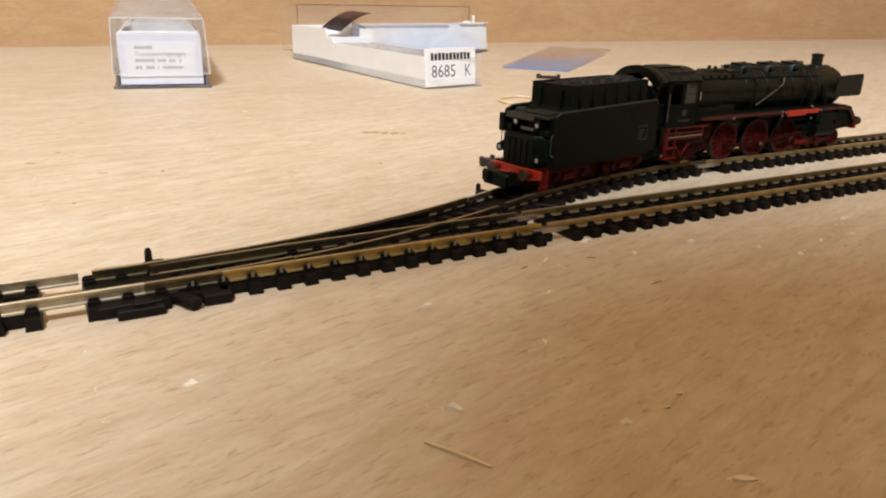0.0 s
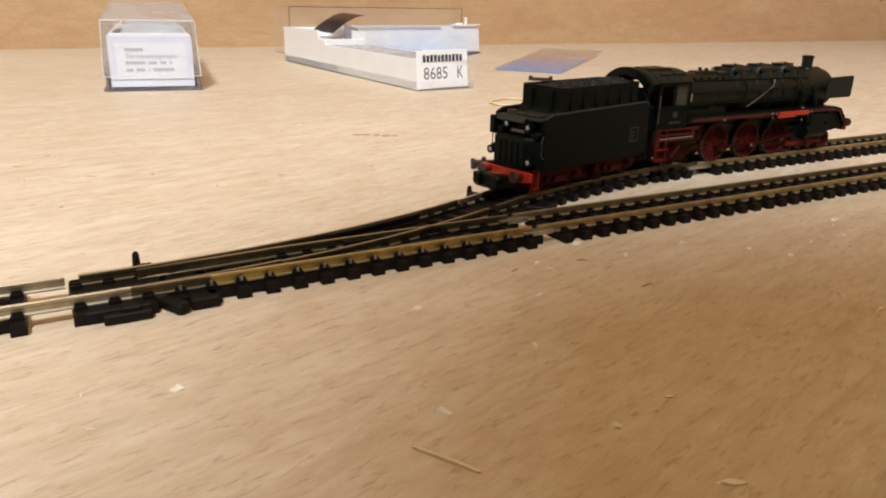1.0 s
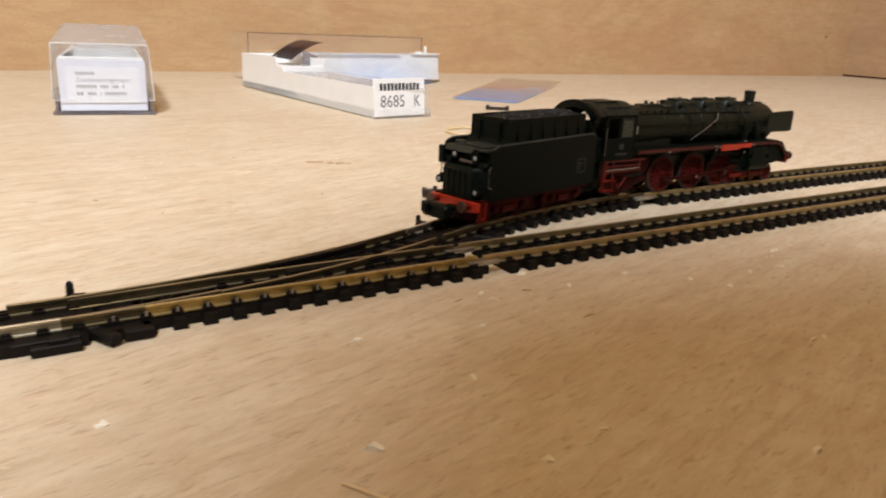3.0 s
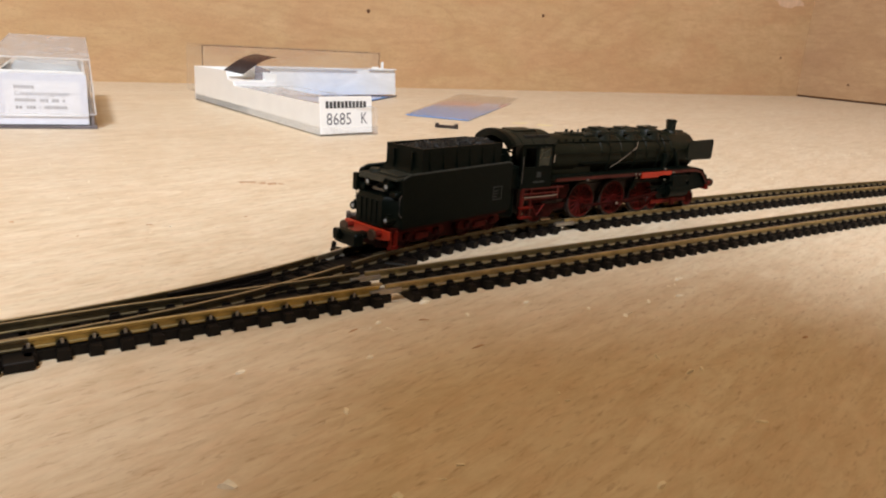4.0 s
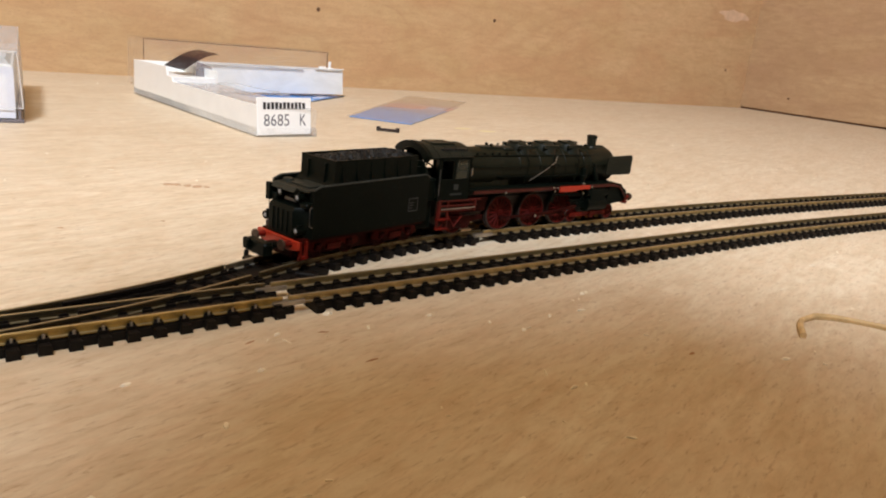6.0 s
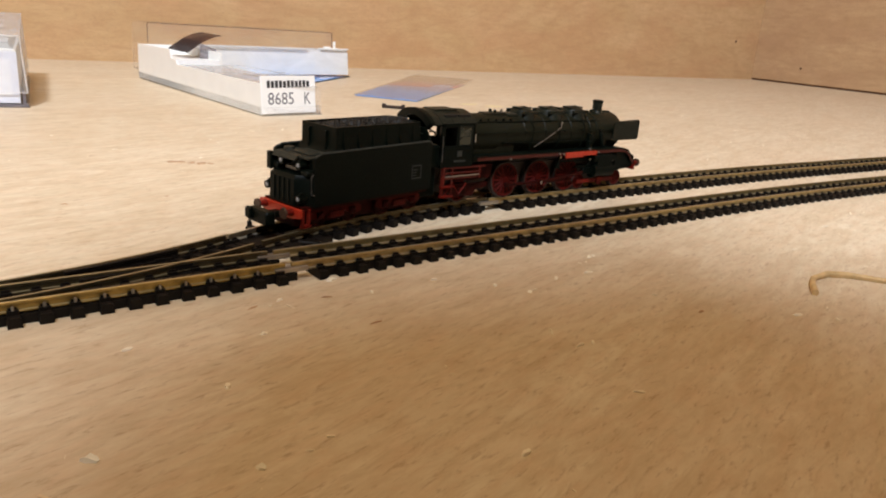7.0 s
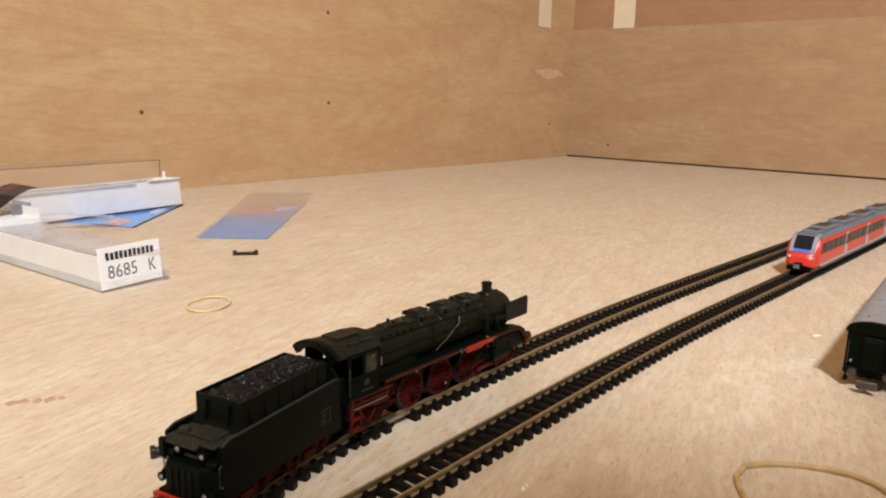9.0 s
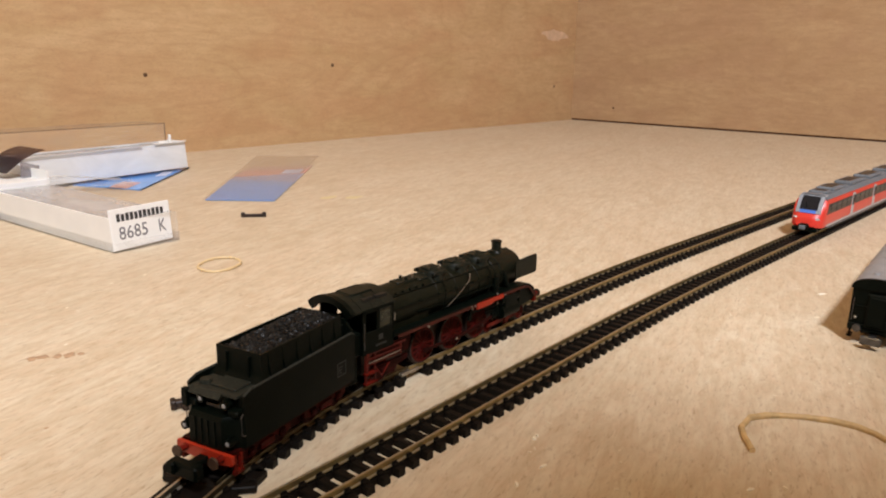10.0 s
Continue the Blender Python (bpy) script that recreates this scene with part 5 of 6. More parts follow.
def wagon_box(x, y, turn):
    t = thing("wagon_box", x, y, 0, turn, "clear plastic model wagon box with a printed white label", "box", "model packaging")
    w, l, h, hb = 4.75, 15.0, 3.55, 4.25
    part("base", Shape().box(-0.06, w + 0.06, -0.06, l + 0.06, 0, 0.16, 0.03).box(0.08, 0.22, 0.06, l - 0.06, 0.16, 0.85).box(w - 0.22, w - 0.08, 0.06, l - 0.06, 0.16, 0.85), M_SMOKE, t, "smoky clear plastic base tray")

    def slab(x0, x1, z0, lean):
        """A wall of the cover that rises towards the back."""
        d = 0.05 if lean > 0 else -0.05
        return Shape().loft([[(x0, yy, z0), (x0 + d, yy, z0), (x1 + d, yy, top), (x1, yy, top)] for yy, top in ((0.02, h), (l - 0.02, hb))])

    cv = part("cover", slab(-0.02, 0.12, 0.75, 1), M_CLEAR, t, "clear glossy slip-on cover")
    # milky share in these clear walls stands in for reflected sheen
    part("cover_side", slab(w + 0.02, w - 0.12, 0.75, -1), M_COVER, cv, "clear side wall, sheen put in as a milky share")
    part("cover_top", Shape().loft([[(0.14, yy, top - 0.05), (w - 0.14, yy, top - 0.05), (w - 0.14, yy, top), (0.14, yy, top)] for yy, top in ((0.0, h), (l * 0.5, (h + hb) / 2), (l, hb))]), M_FILM, cv, "shiny clear top, glare put in as a milky share")
    part("cover_front", Shape().prism([(0, 0.75), (w, 0.75), (w - 0.14, h), (0.14, h)], "y", -0.03, 0.0), M_CLEAR, cv, "clear glossy front wall")
    part("cover_back", Shape().prism([(0, 0.75), (w, 0.75), (w - 0.14, hb), (0.14, hb)], "y", l, l + 0.03), M_COVER, cv)
    # bright folded edges of the cover
    for x0, x1 in ((-0.03, 0.13), (w + 0.03, w - 0.13)):
        part("cover_edge", Shape().tube([(x0, -0.03, 0.75), (x1, -0.03, h)], 0.035, 6), M_EDGE, cv)
        part("cover_edge", Shape().tube([(x1, 0.0, h), (x1, l, hb)], 0.03, 6), M_EDGE, cv)
    part("cover_edge", Shape().tube([(0.13, -0.03, h), (w - 0.13, -0.03, h)], 0.05, 6), M_EDGE, cv)
    part("cover_edge", Shape().tube([(-0.03, -0.03, 0.75), (w + 0.03, -0.03, 0.75)], 0.025, 6), M_EDGE, cv)
    part("insert", Shape().prism([(0.3, 0.17), (w - 0.3, 0.17), (w - 0.36, 2.78), (0.36, 2.78)], "y", 0.3, l - 0.4), M_WHITE, t, "white foam insert")
    part("insert_flap", Shape().prism([(0.32, 2.78), (0.95, 3.3), (1.0, 3.26), (0.42, 2.75)], "y", 0.4, l * 0.5).box(0.4, w - 0.4, 0.2, 0.5, 2.76, 2.9, 0.03), M_WHITE, t)
    part("insert_top", Shape().prism([(0.9, 2.79), (w - 0.5, 2.79), (w - 0.7, 3.15), (1.2, 3.3)], "y", 1.2, l - 0.8), M_MILKY, t, "milky blister over the insert")
    lb = part("label", Shape().box(0.32, w - 0.32, 0.12, 0.28, 0.2, 2.76, 0.02), M_LABEL_BLUE, t, "white printed label card with a faint border")
    part("label_field", Shape().box(0.66, w - 0.66, 0.108, 0.119, 0.62, 2.42), M_FIELD, lb, "white printed field")
    letters("Containertragwagen", 0.30, M_FAINT_BAR, lb, pose(1.12 * U, 0.098 * U, 1.68 * U, 90, 0, 0), width=2.5)
    for zz, ws in ((2.02, (0.9,)), (1.36, (0.95, 0.4, 0.32, 0.12)), (1.0, (0.34, 0.42, 0.06, 1.05))):
        px = 1.12
        for ww in ws:
            n = max(1, round(ww / 0.14))
            for k in range(n):
                part("print_bar", Shape().box(px + k * ww / n, px + (k + 0.72) * ww / n, 0.096, 0.106, zz, zz + 0.15), M_FAINT_BAR, lb)
            px += ww + 0.16
    return t


wagon_box(-5.78, 29.7, -8.0)

# ---------------------------------------------------------------- loose bits on the board
def bogie_bar(x, y, turn, l, label):
    t = thing("coupling_bar", x, y, 0, turn, label, "spare part")
    part("bar", Shape().box(0, l, -0.13, 0.13, 0.06, 0.26, 0.03).box(-0.05, 0.1, -0.17, 0.17, 0.04, 0.3, 0.03).box(l - 0.1, l + 0.05, -0.17, 0.17, 0.04, 0.3, 0.03), M_BROWN, t)
    for k in (0.22, 0.78):
        part("lug", Shape().cyl((l * k, -0.26, 0.13), (l * k, 0.26, 0.13), 0.12, None, 12).box(l * k - 0.06, l * k + 0.06, -0.08, 0.08, 0.2, 0.36), M_BROWN, t)
    return t


bogie_bar(2.74, 7.22, -24.5, 1.6, "dark brown plastic bar with two lugs lying loose")
bar2 = thing("spare_bar", 19.7, 28.0, 0, -38.0, "short dark plastic bar lying loose on the board", "spare part")
part("bar", Shape().box(0, 1.55, -0.12, 0.12, 0.0, 0.2, 0.03).box(0, 0.25, -0.14, 0.14, 0.0, 0.3, 0.03).box(1.3, 1.55, -0.14, 0.14, 0.0, 0.3, 0.03), M_BROWN, bar2)

ring = Shape()
pts = [(1.25 * math.cos(2 * math.pi * i / 40) * (1 + 0.05 * math.sin(3 * i)), 0.95 * math.sin(2 * math.pi * i / 40), 0.07 + 0.02 * math.sin(i * 0.5)) for i in range(41)]
ring.tube(pts, 0.065, 6)
solid("rubber_band", ring, M_RUBBER, "closed yellowish rubber band lying flat", "rubber band", x=12.3, y=19.25, turn=35)


def open_band():
    """A cut strip of rubber, bent at one end."""
    knots = [(11.45, -6.1), (11.75, -5.9), (12.1, -5.68), (12.6, -5.45), (13.3, -5.45), (13.75, -5.75), (14.1, -6.1), (14.45, -6.65), (14.7, -7.3), (14.8, -7.9), (14.7, -8.4), (14.4, -8.8), (13.6, -9.2), (12.8, -9.4)]
    s = Shape()
    rings = []
    for i, (px, py) in enumerate(knots):
        xa, ya = knots[max(i - 1, 0)]
        xb, yb = knots[min(i + 1, len(knots) - 1)]
        d = Vector((xb - xa, yb - ya)).normalized()
        n = Vector((-d.y, d.x)) * 0.075
        h = 0.15 + 0.02 * math.sin(i * 1.7)
        rings.append([(px + n.x * u, py + n.y * u, h * v) for u, v in ((-0.7, 0), (0.7, 0), (1, 0.25), (1, 0.7), (0.5, 1), (-0.5, 1), (-1, 0.7), (-1, 0.25))])
    s.loft(rings)
    return s


solid("rubber_strip", open_band(), M_STRIP, "cut tan rubber strip lying in a curve", "rubber band")


def chip(x, y, a, b, h, turn, seed, mat=None):
    """One curled shaving."""
    r = random.Random(seed)
    s = Shape()
    n = 7
    lo = [(a * math.cos(2 * math.pi * i / n) * r.uniform(0.7, 1.1), b * math.sin(2 * math.pi * i / n) * r.uniform(0.7, 1.1)) for i in range(n)]
    s.loft([[(u, v, 0) for u, v in lo], [(u * 0.9 + 0.02, v * 0.85, h * r.uniform(0.5, 1.0) * (0.4 + 0.6 * (i % 3) / 2)) for i, (u, v) in enumerate(lo)]])
    return solid("wood_chip", s, mat or M_CHIP, "small chip on the board", "wood chip", "wood chips", x=x, y=y, turn=turn)


for k, (cx, cy, ca, cb_, ct) in enumerate([(-7.98, -2.69, 0.11, 0.07, -25), (-5.06, -4.86, 0.15, 0.07, -35), (-2.81, -7.61, 0.19, 0.06, -30), (-3.21, -6.11, 0.10, 0.06, -40), (-3.84, -1.73, 0.13, 0.06, 10), (-1.51, -2.17, 0.10, 0.06, 0), (0.99, -0.12, 0.16, 0.09, 10), (8.23, -1.42, 0.12, 0.06, 30), (28.1, -3.99, 0.26, 0.08, -40), (-0.55, -0.75, 0.12, 0.05, 30), (3.2, -1.1, 0.10, 0.05, -10), (6.1, -2.3, 0.12, 0.05, 40), (-7.2, -6.9, 0.13, 0.1, 40), (8.43, -1.39, 0.08, 0.04, 60), (7.18, -2.34, 0.16, 0.04, -10), (4.34, -2.03, 0.10, 0.05, 50), (4.8, -2.74, 0.07, 0.06, 0), (3.70, -5.4, 0.16, 0.04, 10), (4.03, -5.42, 0.09, 0.04, 40), (3.64, -4.65, 0.14, 0.025, 60), (1.47, -1.17, 0.09, 0.04, 70), (-2.8, -3.8, 0.12, 0.05, 70), (9.62, -6.62, 0.13, 0.05, -30), (0.17, -7.66, 0.14, 0.05, 15), (3.2, -7.25, 0.12, 0.025, -45)]):
    chip(cx, cy, ca, cb_, 0.1 if k == 1 else 0.06, ct, 40 + k)

sp = Shape().loft([[(-0.46, -0.02, 0), (-0.46, 0.02, 0), (-0.46, 0.02, 0.03), (-0.46, -0.02, 0.03)], [(0, -0.03, 0), (0, 0.035, 0), (0, 0.03, 0.05), (0, -0.03, 0.05)], [(0.46, -0.012, 0), (0.46, 0.03, 0), (0.46, 0.02, 0.03), (0.46, -0.012, 0.03)]])
solid("wood_splinter", sp, M_SPLINTER, "thin tan wood splinter on the board", "wood splinter", x=-5.5, y=-5.75, turn=-60)

# brown slivers; those beyond the track stand for dark specks in the board
for k, (cx, cy, ca, cb_, ct) in enumerate([(0.67, -2.66, 0.20, 0.035, 5), (7.64, -5.42, 0.12, 0.06, 0), (-1.2, -0.9, 0.16, 0.03, 20), (0.4, -1.0, 0.14, 0.04, -20), (-9.0, 14.0, 0.09, 0.04, 0), (-8.0, 10.6, 0.20, 0.03, -20), (-6.4, 10.2, 0.09, 0.05, -35), (-9.8, 12.7, 0.16, 0.04, -25), (-3.0, 8.7, 0.12, 0.03, -20), (-8.9, 7.5, 0.07, 0.03, 10), (-5.0, 8.1, 0.06, 0.03, 40), (7.4, 9.7, 0.10, 0.05, 20), (-0.1, 8.7, 0.08, 0.03, -30)]):
    chip(cx, cy, ca, cb_ * 0.55, 0.03, ct, 90 + k, M_BARK)

# fine sawdust, uncountable
rnd = random.Random(11)
pale_specks = Shape()
for i in range(420):
    dx, dy = rnd.uniform(-14, 45), rnd.uniform(-12, 24)
    if -0.9 < dy < 7.5 and dx > -12:
        continue
    r = rnd.uniform(0.014, 0.042) * (1 + max(0, dx) * 0.006)
    r *= 0.6 if dx < -3 and dy < 0 else 1.0
    q = Euler((rnd.uniform(-0.3, 0.3), rnd.uniform(-0.3, 0.3), rnd.uniform(0, 3.1))).to_matrix()
    if i % 3:
        pale_specks.box(dx - r * 1.4, dx + r * 1.4, dy - r * 0.5, dy + r * 0.5, -0.005, r * 0.5, 0, q)
    else:
        pale_specks.box(dx - r * 2.8, dx + r * 2.8, dy - r * 0.4, dy + r * 0.4, -0.005, r * 0.4, 0, q)
solid("sawdust", pale_specks, M_DUST, "fine pale sawdust specks scattered on the board", "sawdust", kind="stuff", smooth=False)


def blot(name, x, y, pts, mat, label, turn=0):
    return solid(name, Shape().prism(pts, "z", 0.0, 0.012), mat, label, "stain", x=x, y=y, turn=turn)


def ragged(a, b, seed, n=14):
    r = random.Random(seed)
    return [(a * math.cos(2 * math.pi * i / n) * r.uniform(0.55, 1.1), b * math.sin(2 * math.pi * i / n) * r.uniform(0.5, 1.1)) for i in range(n)]


for gx, gy, ga, gb, seed in ((1.6, 13.9, 0.2, 0.26, 13), (1.9, 13.75, 0.22, 0.22, 3), (2.25, 13.5, 0.17, 0.24, 4), (2.55, 13.3, 0.2, 0.3, 21), (2.85, 13.15, 0.12, 0.16, 22)):
    blot("glue_stain", gx, gy, ragged(ga, gb, seed), M_STAIN, "dried brown glue smear on the board", -30)
blot("filler_patch", 28.3, 29.4, ragged(0.95, 0.5, 5), M_FILLER, "dried yellow filler spot on the board")
blot("filler_patch", 29.7, 28.2, ragged(0.85, 0.5, 6), M_FILLER, "dried yellow filler spot on the board")

# ---------------------------------------------------------------- back panel details
def screw(x, y, z, face):
    s = Shape()
    if face == "y":
        s.cyl((0, 0.05, 0), (0, -0.06, 0), 0.23, 0.2, 14)
    else:
        s.cyl((0.05, 0, 0), (-0.06, 0, 0), 0.23, 0.2, 14)
    return solid("screw", s, M_SCREW_GAP, "dark screw head sunk in the plywood panel", "screw", "panel screws", x=x, y=y, z=z)


for px, pz in ((31.4, 8.05), (56.3, 9.3), (109.6, 6.24), (56.3, 20.2)):
    screw(px, WALL_Y, pz, "y")
screw(WALL_X, 51.4, 2.67, "x")
solid("masking_tape", Shape().box(-2.0, 2.0, -0.03, 0.0, 0, 14), M_TAPE, "strip of cream masking tape on the plywood", "tape", "tape strips", x=106.4, y=WALL_Y, z=22.9)
solid("masking_tape", Shape().box(-0.03, 0.0, -2.0, 2.0, 0, 14), M_TAPE, "strip of cream masking tape on the plywood", "tape", "tape strips", x=WALL_X + 0.15, y=50.0, z=23.2)
solid("torn_patch", Shape().prism(ragged(5.2, 1.1, 9), "y", -0.02, 0.0), M_TAPE_OLD, "pale torn paper patch on the plywood", "tape", x=109.2, y=WALL_Y, z=15.2)


# ---------------------------------------------------------------- red railcar
def railcar(x, y, turn):
    t = thing("red_railcar", x, y, RAIL_TOP, turn, "bright red model railcar with dark windows and grey roof", "model train")
    hw, L = 0.92, 22.0
    body = Shape()

    def sec(px, w, zt, zb=0.32):
        sh = min(1.75, zt - 0.3)
        return [(px, -w * 0.94, zb), (px, -w, zb + 0.12), (px, -w, min(1.0, sh - 0.15)), (px, -w * 0.97, sh), (px, -w * 0.8, zt - 0.12), (px, -w * 0.45, zt), (px, w * 0.45, zt), (px, w * 0.8, zt - 0.12), (px, w * 0.97, sh), (px, w, min(1.0, sh - 0.15)), (px, w, zb + 0.12), (px, w * 0.94, zb)]

    body.loft([sec(-0.10, 0.44, 0.84, 0.42), sec(-0.04, 0.60, 0.96, 0.36), sec(0.10, 0.75, 1.10, 0.33), sec(0.26, 0.85, 1.34), sec(0.5, 0.91, 1.78), sec(0.78, hw, 2.1), sec(1.3, hw, 2.16), sec(L, hw, 2.16)])
    part("body", body, M_TRAIN_RED, t, "bright red car body")
    # grey mask round a dark windscreen
    part("front_mask", Shape().prism([(0.14, 1.16), (0.42, 1.78), (0.73, 2.13), (1.25, 2.21), (1.25, 2.1), (0.62, 1.70), (0.28, 1.12)], "y", -0.70, 0.70), M_TRAIN_MASK, t, "grey windscreen surround")
    part("windscreen", Shape().prism([(0.20, 1.34), (0.40, 1.79), (0.68, 2.11), (0.78, 2.04), (0.54, 1.70), (0.32, 1.28)], "y", -0.50, 0.50), M_TRAIN_GLASS, t, "large dark sloping windscreen")
    part("wiper", Shape().tube([(0.21, 0.1, 1.36), (0.38, 0.22, 1.79)], 0.02, 6), M_BLACK, t)
    part("destination_display", Shape().prism([(0.09, 1.16), (0.185, 1.33), (0.30, 1.30), (0.2, 1.12)], "y", -0.44, 0.44), M_TRAIN_BLUE, t, "blue band under the windscreen")
    part("bumper", Shape().box(-0.16, 0.3, -0.5, 0.5, 0.36, 0.56, 0.06), M_TRAIN_RED, t, "red rounded bumper")
    for sd in (-1, 1):
        hl = part("headlight", Shape().loft([[(px, sd * yy + u * 0.13, 0.86 + v * 0.07) for u, v in ((-1, -0.6), (0, -1), (1, -0.4), (1, 0.6), (0, 1), (-1, 0.4))] for px, yy in ((0.12, 0.62), (0.0, 0.58))]), M_TRAIN_LIGHT, t, "slanted pale headlight")
        part("headlight_lens", Shape().cyl((0.0, sd * 0.57, 0.86), (-0.03, sd * 0.56, 0.86), 0.055, 0.04, 10), M_WHITE, hl, "bright white lens")
        front = Shape().prism([(0.72, 1.10), (1.02, 1.70), (1.30, 1.70), (1.30, 1.10)], "y", min(sd * (hw - 0.04), sd * (hw + 0.012)), max(sd * (hw - 0.04), sd * (hw + 0.012)))
        part("cab_window", front, M_TRAIN_GLASS, t, "dark slanted cab side window")
        for k in range(4):
            x0 = 1.40 + k * 5.1
            for q in range(4):
                part("window", Shape().box(x0 + q * 1.1, x0 + q * 1.1 + 1.03, sd * (hw - 0.025) - 0.035, sd * (hw - 0.025) + 0.035, 1.08, 1.70, 0.012), M_TRAIN_GLASS, t, "dark tinted side window")
                part("blind", Shape().box(x0 + q * 1.1 + 0.1, x0 + q * 1.1 + 0.93, sd * (hw + 0.008) - 0.004, sd * (hw + 0.008) + 0.004, 1.50, 1.53), M_TRAIN_GREY, t, "thin window bar")
            dr = part("door", Shape().box(x0 + 4.42, x0 + 4.95, sd * hw - 0.02, sd * hw + 0.02, 0.40, 1.86, 0.01), M_TRAIN_LIGHT, t, "light grey passenger door")
            for o in (0.06, 0.29):
                part("door_glass", Shape().box(x0 + 4.42 + o, x0 + 4.60 + o, sd * hw - 0.03, sd * hw + 0.03, 1.05, 1.72), M_TRAIN_GLASS, dr)
        part("sill", Shape().box(0.9, L, sd * (hw - 0.04) - 0.045, sd * (hw - 0.04) + 0.045, 0.33, 0.46), M_TRAIN_LIGHT, t, "pale grey lower sill")
        part("skirt", Shape().box(1.6, L, sd * 0.8 - 0.03, sd * 0.8 + 0.03, 0.12, 0.34), M_TRAIN_GREY, t, "dark grey skirt")
    rf = part("roof", Shape().prism([(-0.82, 1.96), (-0.64, 2.17), (-0.3, 2.24), (0.3, 2.24), (0.64, 2.17), (0.82, 1.96)], "x", 0.74, L), M_TRAIN_GREY, t, "grey roof")
    for x0, x1, hh in ((1.5, 2.6, 2.34), (2.9, 4.9, 2.42), (5.1, 6.0, 2.33), (6.6, 9.4, 2.44), (9.6, 10.4, 2.34), (11.0, 14.2, 2.43), (16.0, 19.2, 2.43)):
        ru = part("roof_unit", Shape().box(x0, x1, -0.54, 0.54, 2.15, hh, 0.09), M_TRAIN_GREY, rf, "grey roof equipment box")
        part("grille", Shape().box(x0 + 0.2, x1 - 0.2, -0.34, 0.34, hh - 0.02, hh + 0.012), M_TRAIN_GLASS, rf, "dark grille")
    part("coupler", Shape().box(-0.52, 0.1, -0.26, 0.26, 0.16, 0.56, 0.06).box(-0.1, 0.4, -0.7, 0.7, 0.05, 0.3, 0.04), M_BLACK, t, "black front coupler and skirt")
    part("coupler_face", Shape().box(-0.56, -0.5, -0.18, 0.18, 0.24, 0.5, 0.03), M_TRAIN_GREY, t, "grey coupler face")
    for cx in (2.4, 10.5, 19.0):
        bg = part("bogie", Shape().box(cx - 0.9, cx + 0.9, -0.7, 0.7, 0.08, 0.36, 0.03), M_BLACK, t)
        for ax in (-0.6, 0.6):
            part("wheel", Shape().cyl((cx + ax, -0.55, 0.26), (cx + ax, 0.55, 0.26), 0.26, None, 16), M_STEEL, bg)
    return t


railcar(39.5, TRACK_Y + sway(39.5, 22.0)[0], math.degrees(sway(45.0, 22.0)[1]))


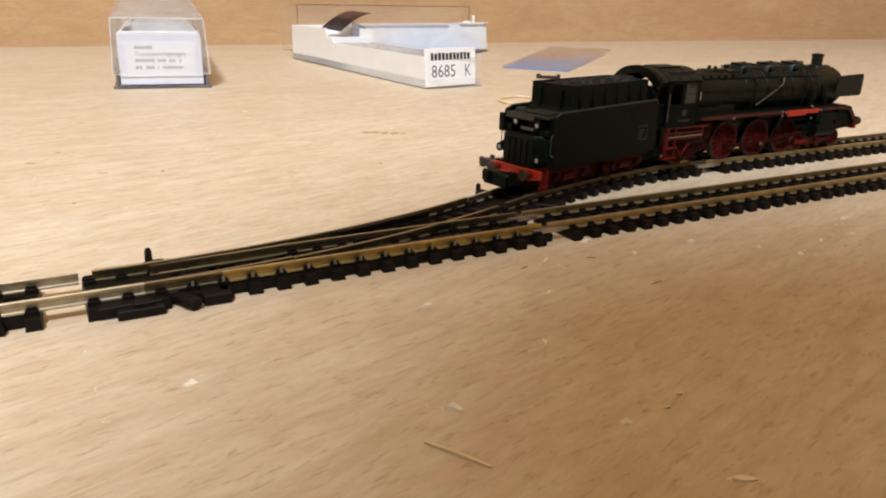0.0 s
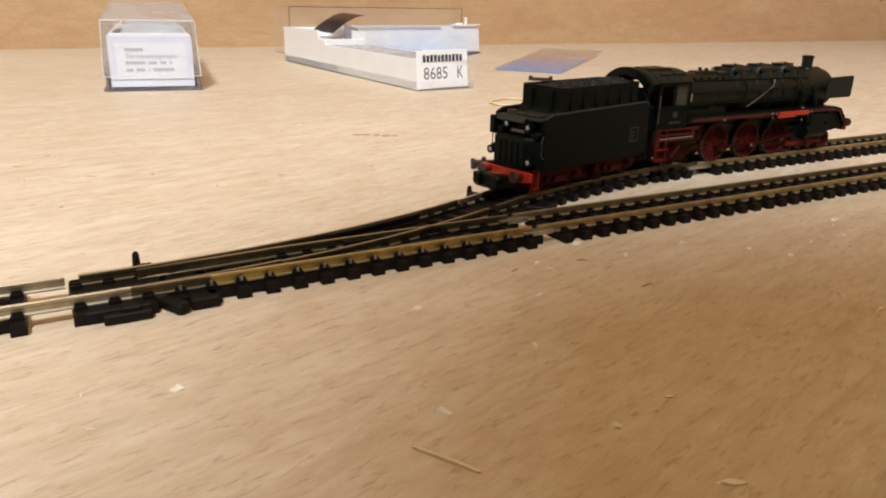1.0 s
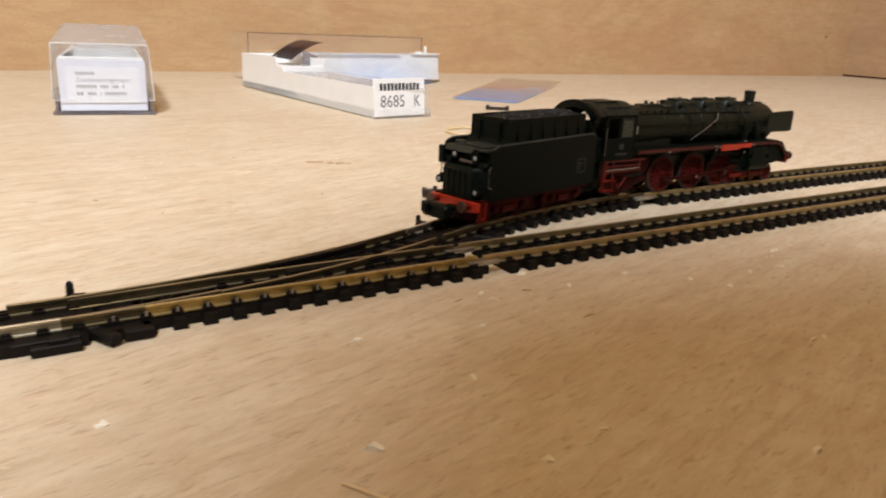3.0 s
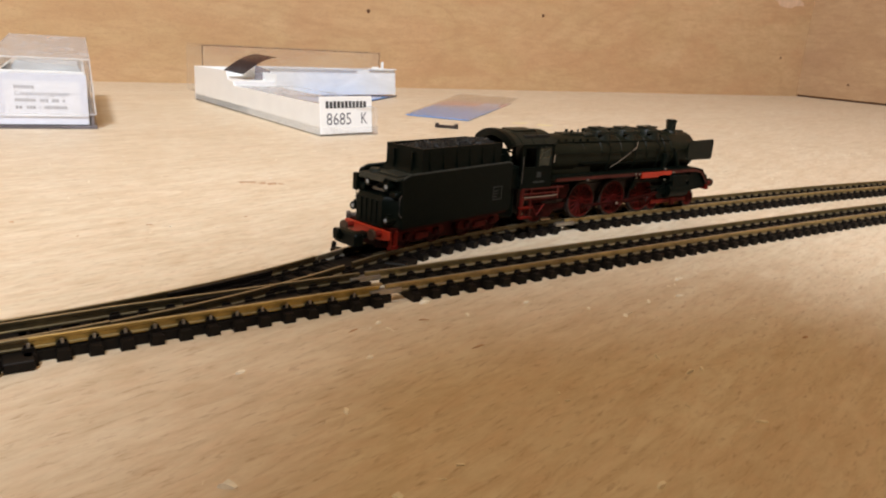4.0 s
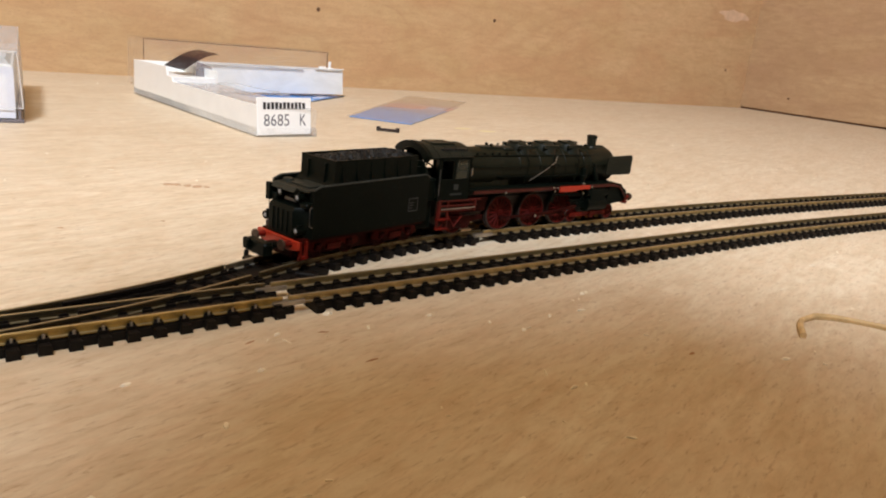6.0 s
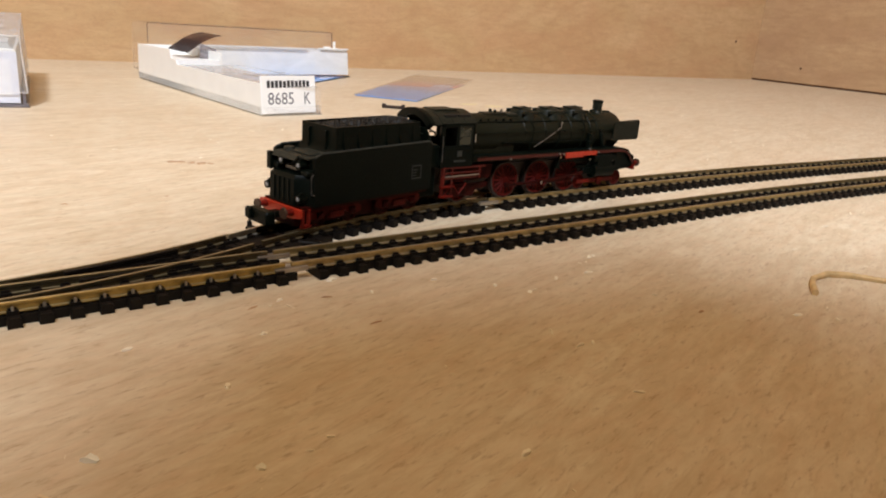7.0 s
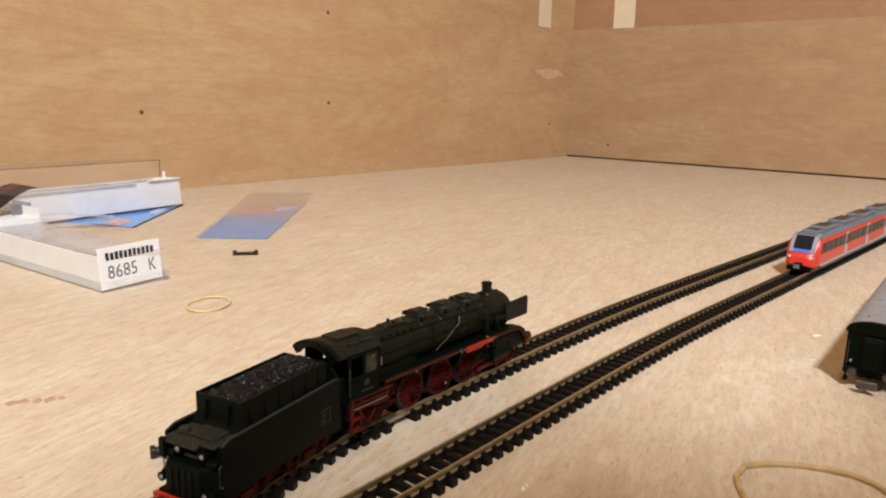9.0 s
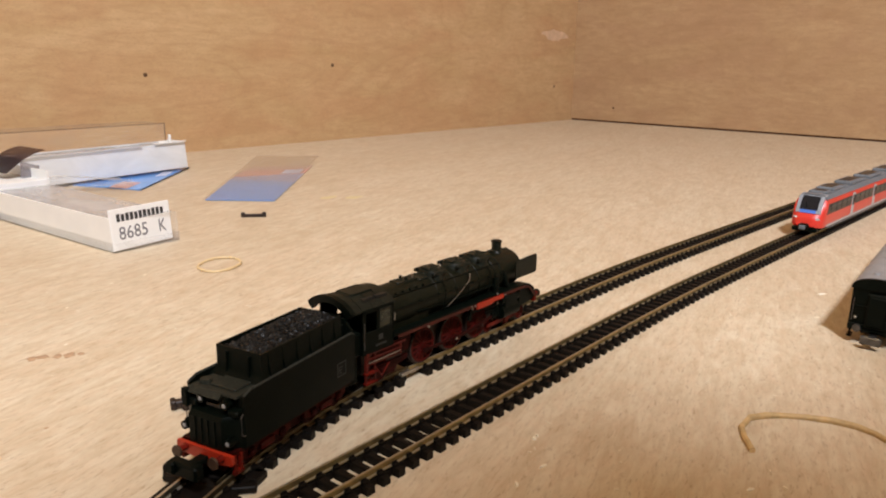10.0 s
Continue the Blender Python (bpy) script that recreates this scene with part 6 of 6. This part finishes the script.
# ---------------------------------------------------------------- dark coach standing on the board
def coach(x, y, turn):
    t = thing("dark_coach", x, y, 0, turn, "black model coach with a grey arched roof standing on the board", "model coach")
    hw, L = 0.88, 13.0
    part("body", Shape().box(0, L, -hw, hw, 0.55, 2.1, 0.04), M_BLACK, t, "matte black coach body")
    arc = [(math.cos(math.pi * (1 - i / 16)) * (hw + 0.05), 2.06 + 0.44 * math.sin(math.pi * i / 16) ** 0.8) for i in range(17)]
    rf = part("roof", Shape().prism(arc, "x", 0.06, L + 0.05), M_COACH_ROOF, t, "grey arched roof with fine seams")
    rim = [(u * 1.015, v + 0.012) for u, v in arc]
    part("end_rim", Shape().prism(rim, "x", -0.06, 0.10), M_BLACK, rf, "black roof end")
    for k in range(8):
        part("seam", Shape().prism([(u * 1.006, v + 0.008) for u, v in arc], "x", 1.2 + k * 1.5, 1.24 + k * 1.5), M_COACH_ROOF, rf)
        part("roof_vent", Shape().cyl((0.9 + k * 1.5, 0.3 * (-1) ** k, 2.42), (0.9 + k * 1.5, 0.3 * (-1) ** k, 2.54), 0.13, 0.09, 12), M_COACH_ROOF, rf, "small round roof vent")
    for sd in (-1, 1):
        part("gutter", Shape().box(0.06, L, sd * (hw + 0.04) - 0.025, sd * (hw + 0.04) + 0.025, 2.03, 2.09, 0.01), M_DULL, rf, "thin bright roof gutter")
    part("gangway", Shape().box(-0.16, 0, -0.34, 0.34, 0.65, 1.95, 0.05).box(-0.2, -0.14, -0.28, 0.28, 0.75, 1.85, 0.03), M_BLACK, t, "black rubber gangway")
    part("end_sill", Shape().box(-0.08, 0.06, -hw, hw, 0.50, 0.74, 0.03).box(-0.05, 0.0, -hw + 0.04, hw - 0.04, 1.38, 1.44), M_BLACK, t, "black end beam")
    for sd in (-1, 1):
        b = part("buffer", Shape().cyl((0, sd * 0.55, 0.62), (-0.2, sd * 0.55, 0.62), 0.07, None, 10), M_BLACK, t)
        part("buffer_head", Shape().cyl((-0.2, sd * 0.55, 0.62), (-0.26, sd * 0.55, 0.62), 0.15, 0.13, 14), M_DULL, b)
        lm = part("tail_lamp", Shape().cyl((0, sd * 0.66, 0.98), (-0.08, sd * 0.66, 0.98), 0.075, None, 12), M_BLACK, t)
        part("lens", Shape().cyl((-0.08, sd * 0.66, 0.98), (-0.095, sd * 0.66, 0.98), 0.05, 0.03, 10), M_STEEL, lm, "bright lamp lens")
        part("end_step", Shape().box(-0.1, 0.3, sd * 0.78 - 0.08, sd * 0.78 + 0.08, 0.22, 0.28).box(0.0, 0.05, sd * 0.78 - 0.03, sd * 0.78 + 0.03, 0.26, 0.55), M_BLACK, t)
        part("grab_rail", Shape().tube([(-0.04, sd * 0.78, 0.85), (-0.07, sd * 0.78, 1.2), (-0.04, sd * 0.78, 1.7)], 0.02, 6), M_DULL, t)
        for k in range(7):
            part("window", Shape().box(0.9 + k * 1.7, 2.1 + k * 1.7, sd * hw - 0.015, sd * hw + 0.015, 1.3, 1.85), M_TRAIN_GLASS, t)
    part("underframe", Shape().box(0.1, L - 0.1, -0.7, 0.7, 0.42, 0.56), M_BLACK, t)
    part("coupler", Shape().box(-0.55, 0.1, -0.12, 0.12, 0.26, 0.42, 0.03).box(-0.7, -0.5, -0.34, 0.34, 0.2, 0.5, 0.04), M_DULL, t, "grey-black hook coupler")
    for cx in (2.0, L - 2.0):
        bg = part("bogie", Shape().box(cx - 0.95, cx + 0.95, -0.66, 0.66, 0.2, 0.44, 0.03), M_BLACK, t)
        for ax in (-0.65, 0.65):
            part("wheel", Shape().cyl((cx + ax, -0.55, 0.3), (cx + ax, 0.55, 0.3), 0.3, None, 16), M_STEEL, bg)
    return t


coach(22.4, -6.95, 2.0)
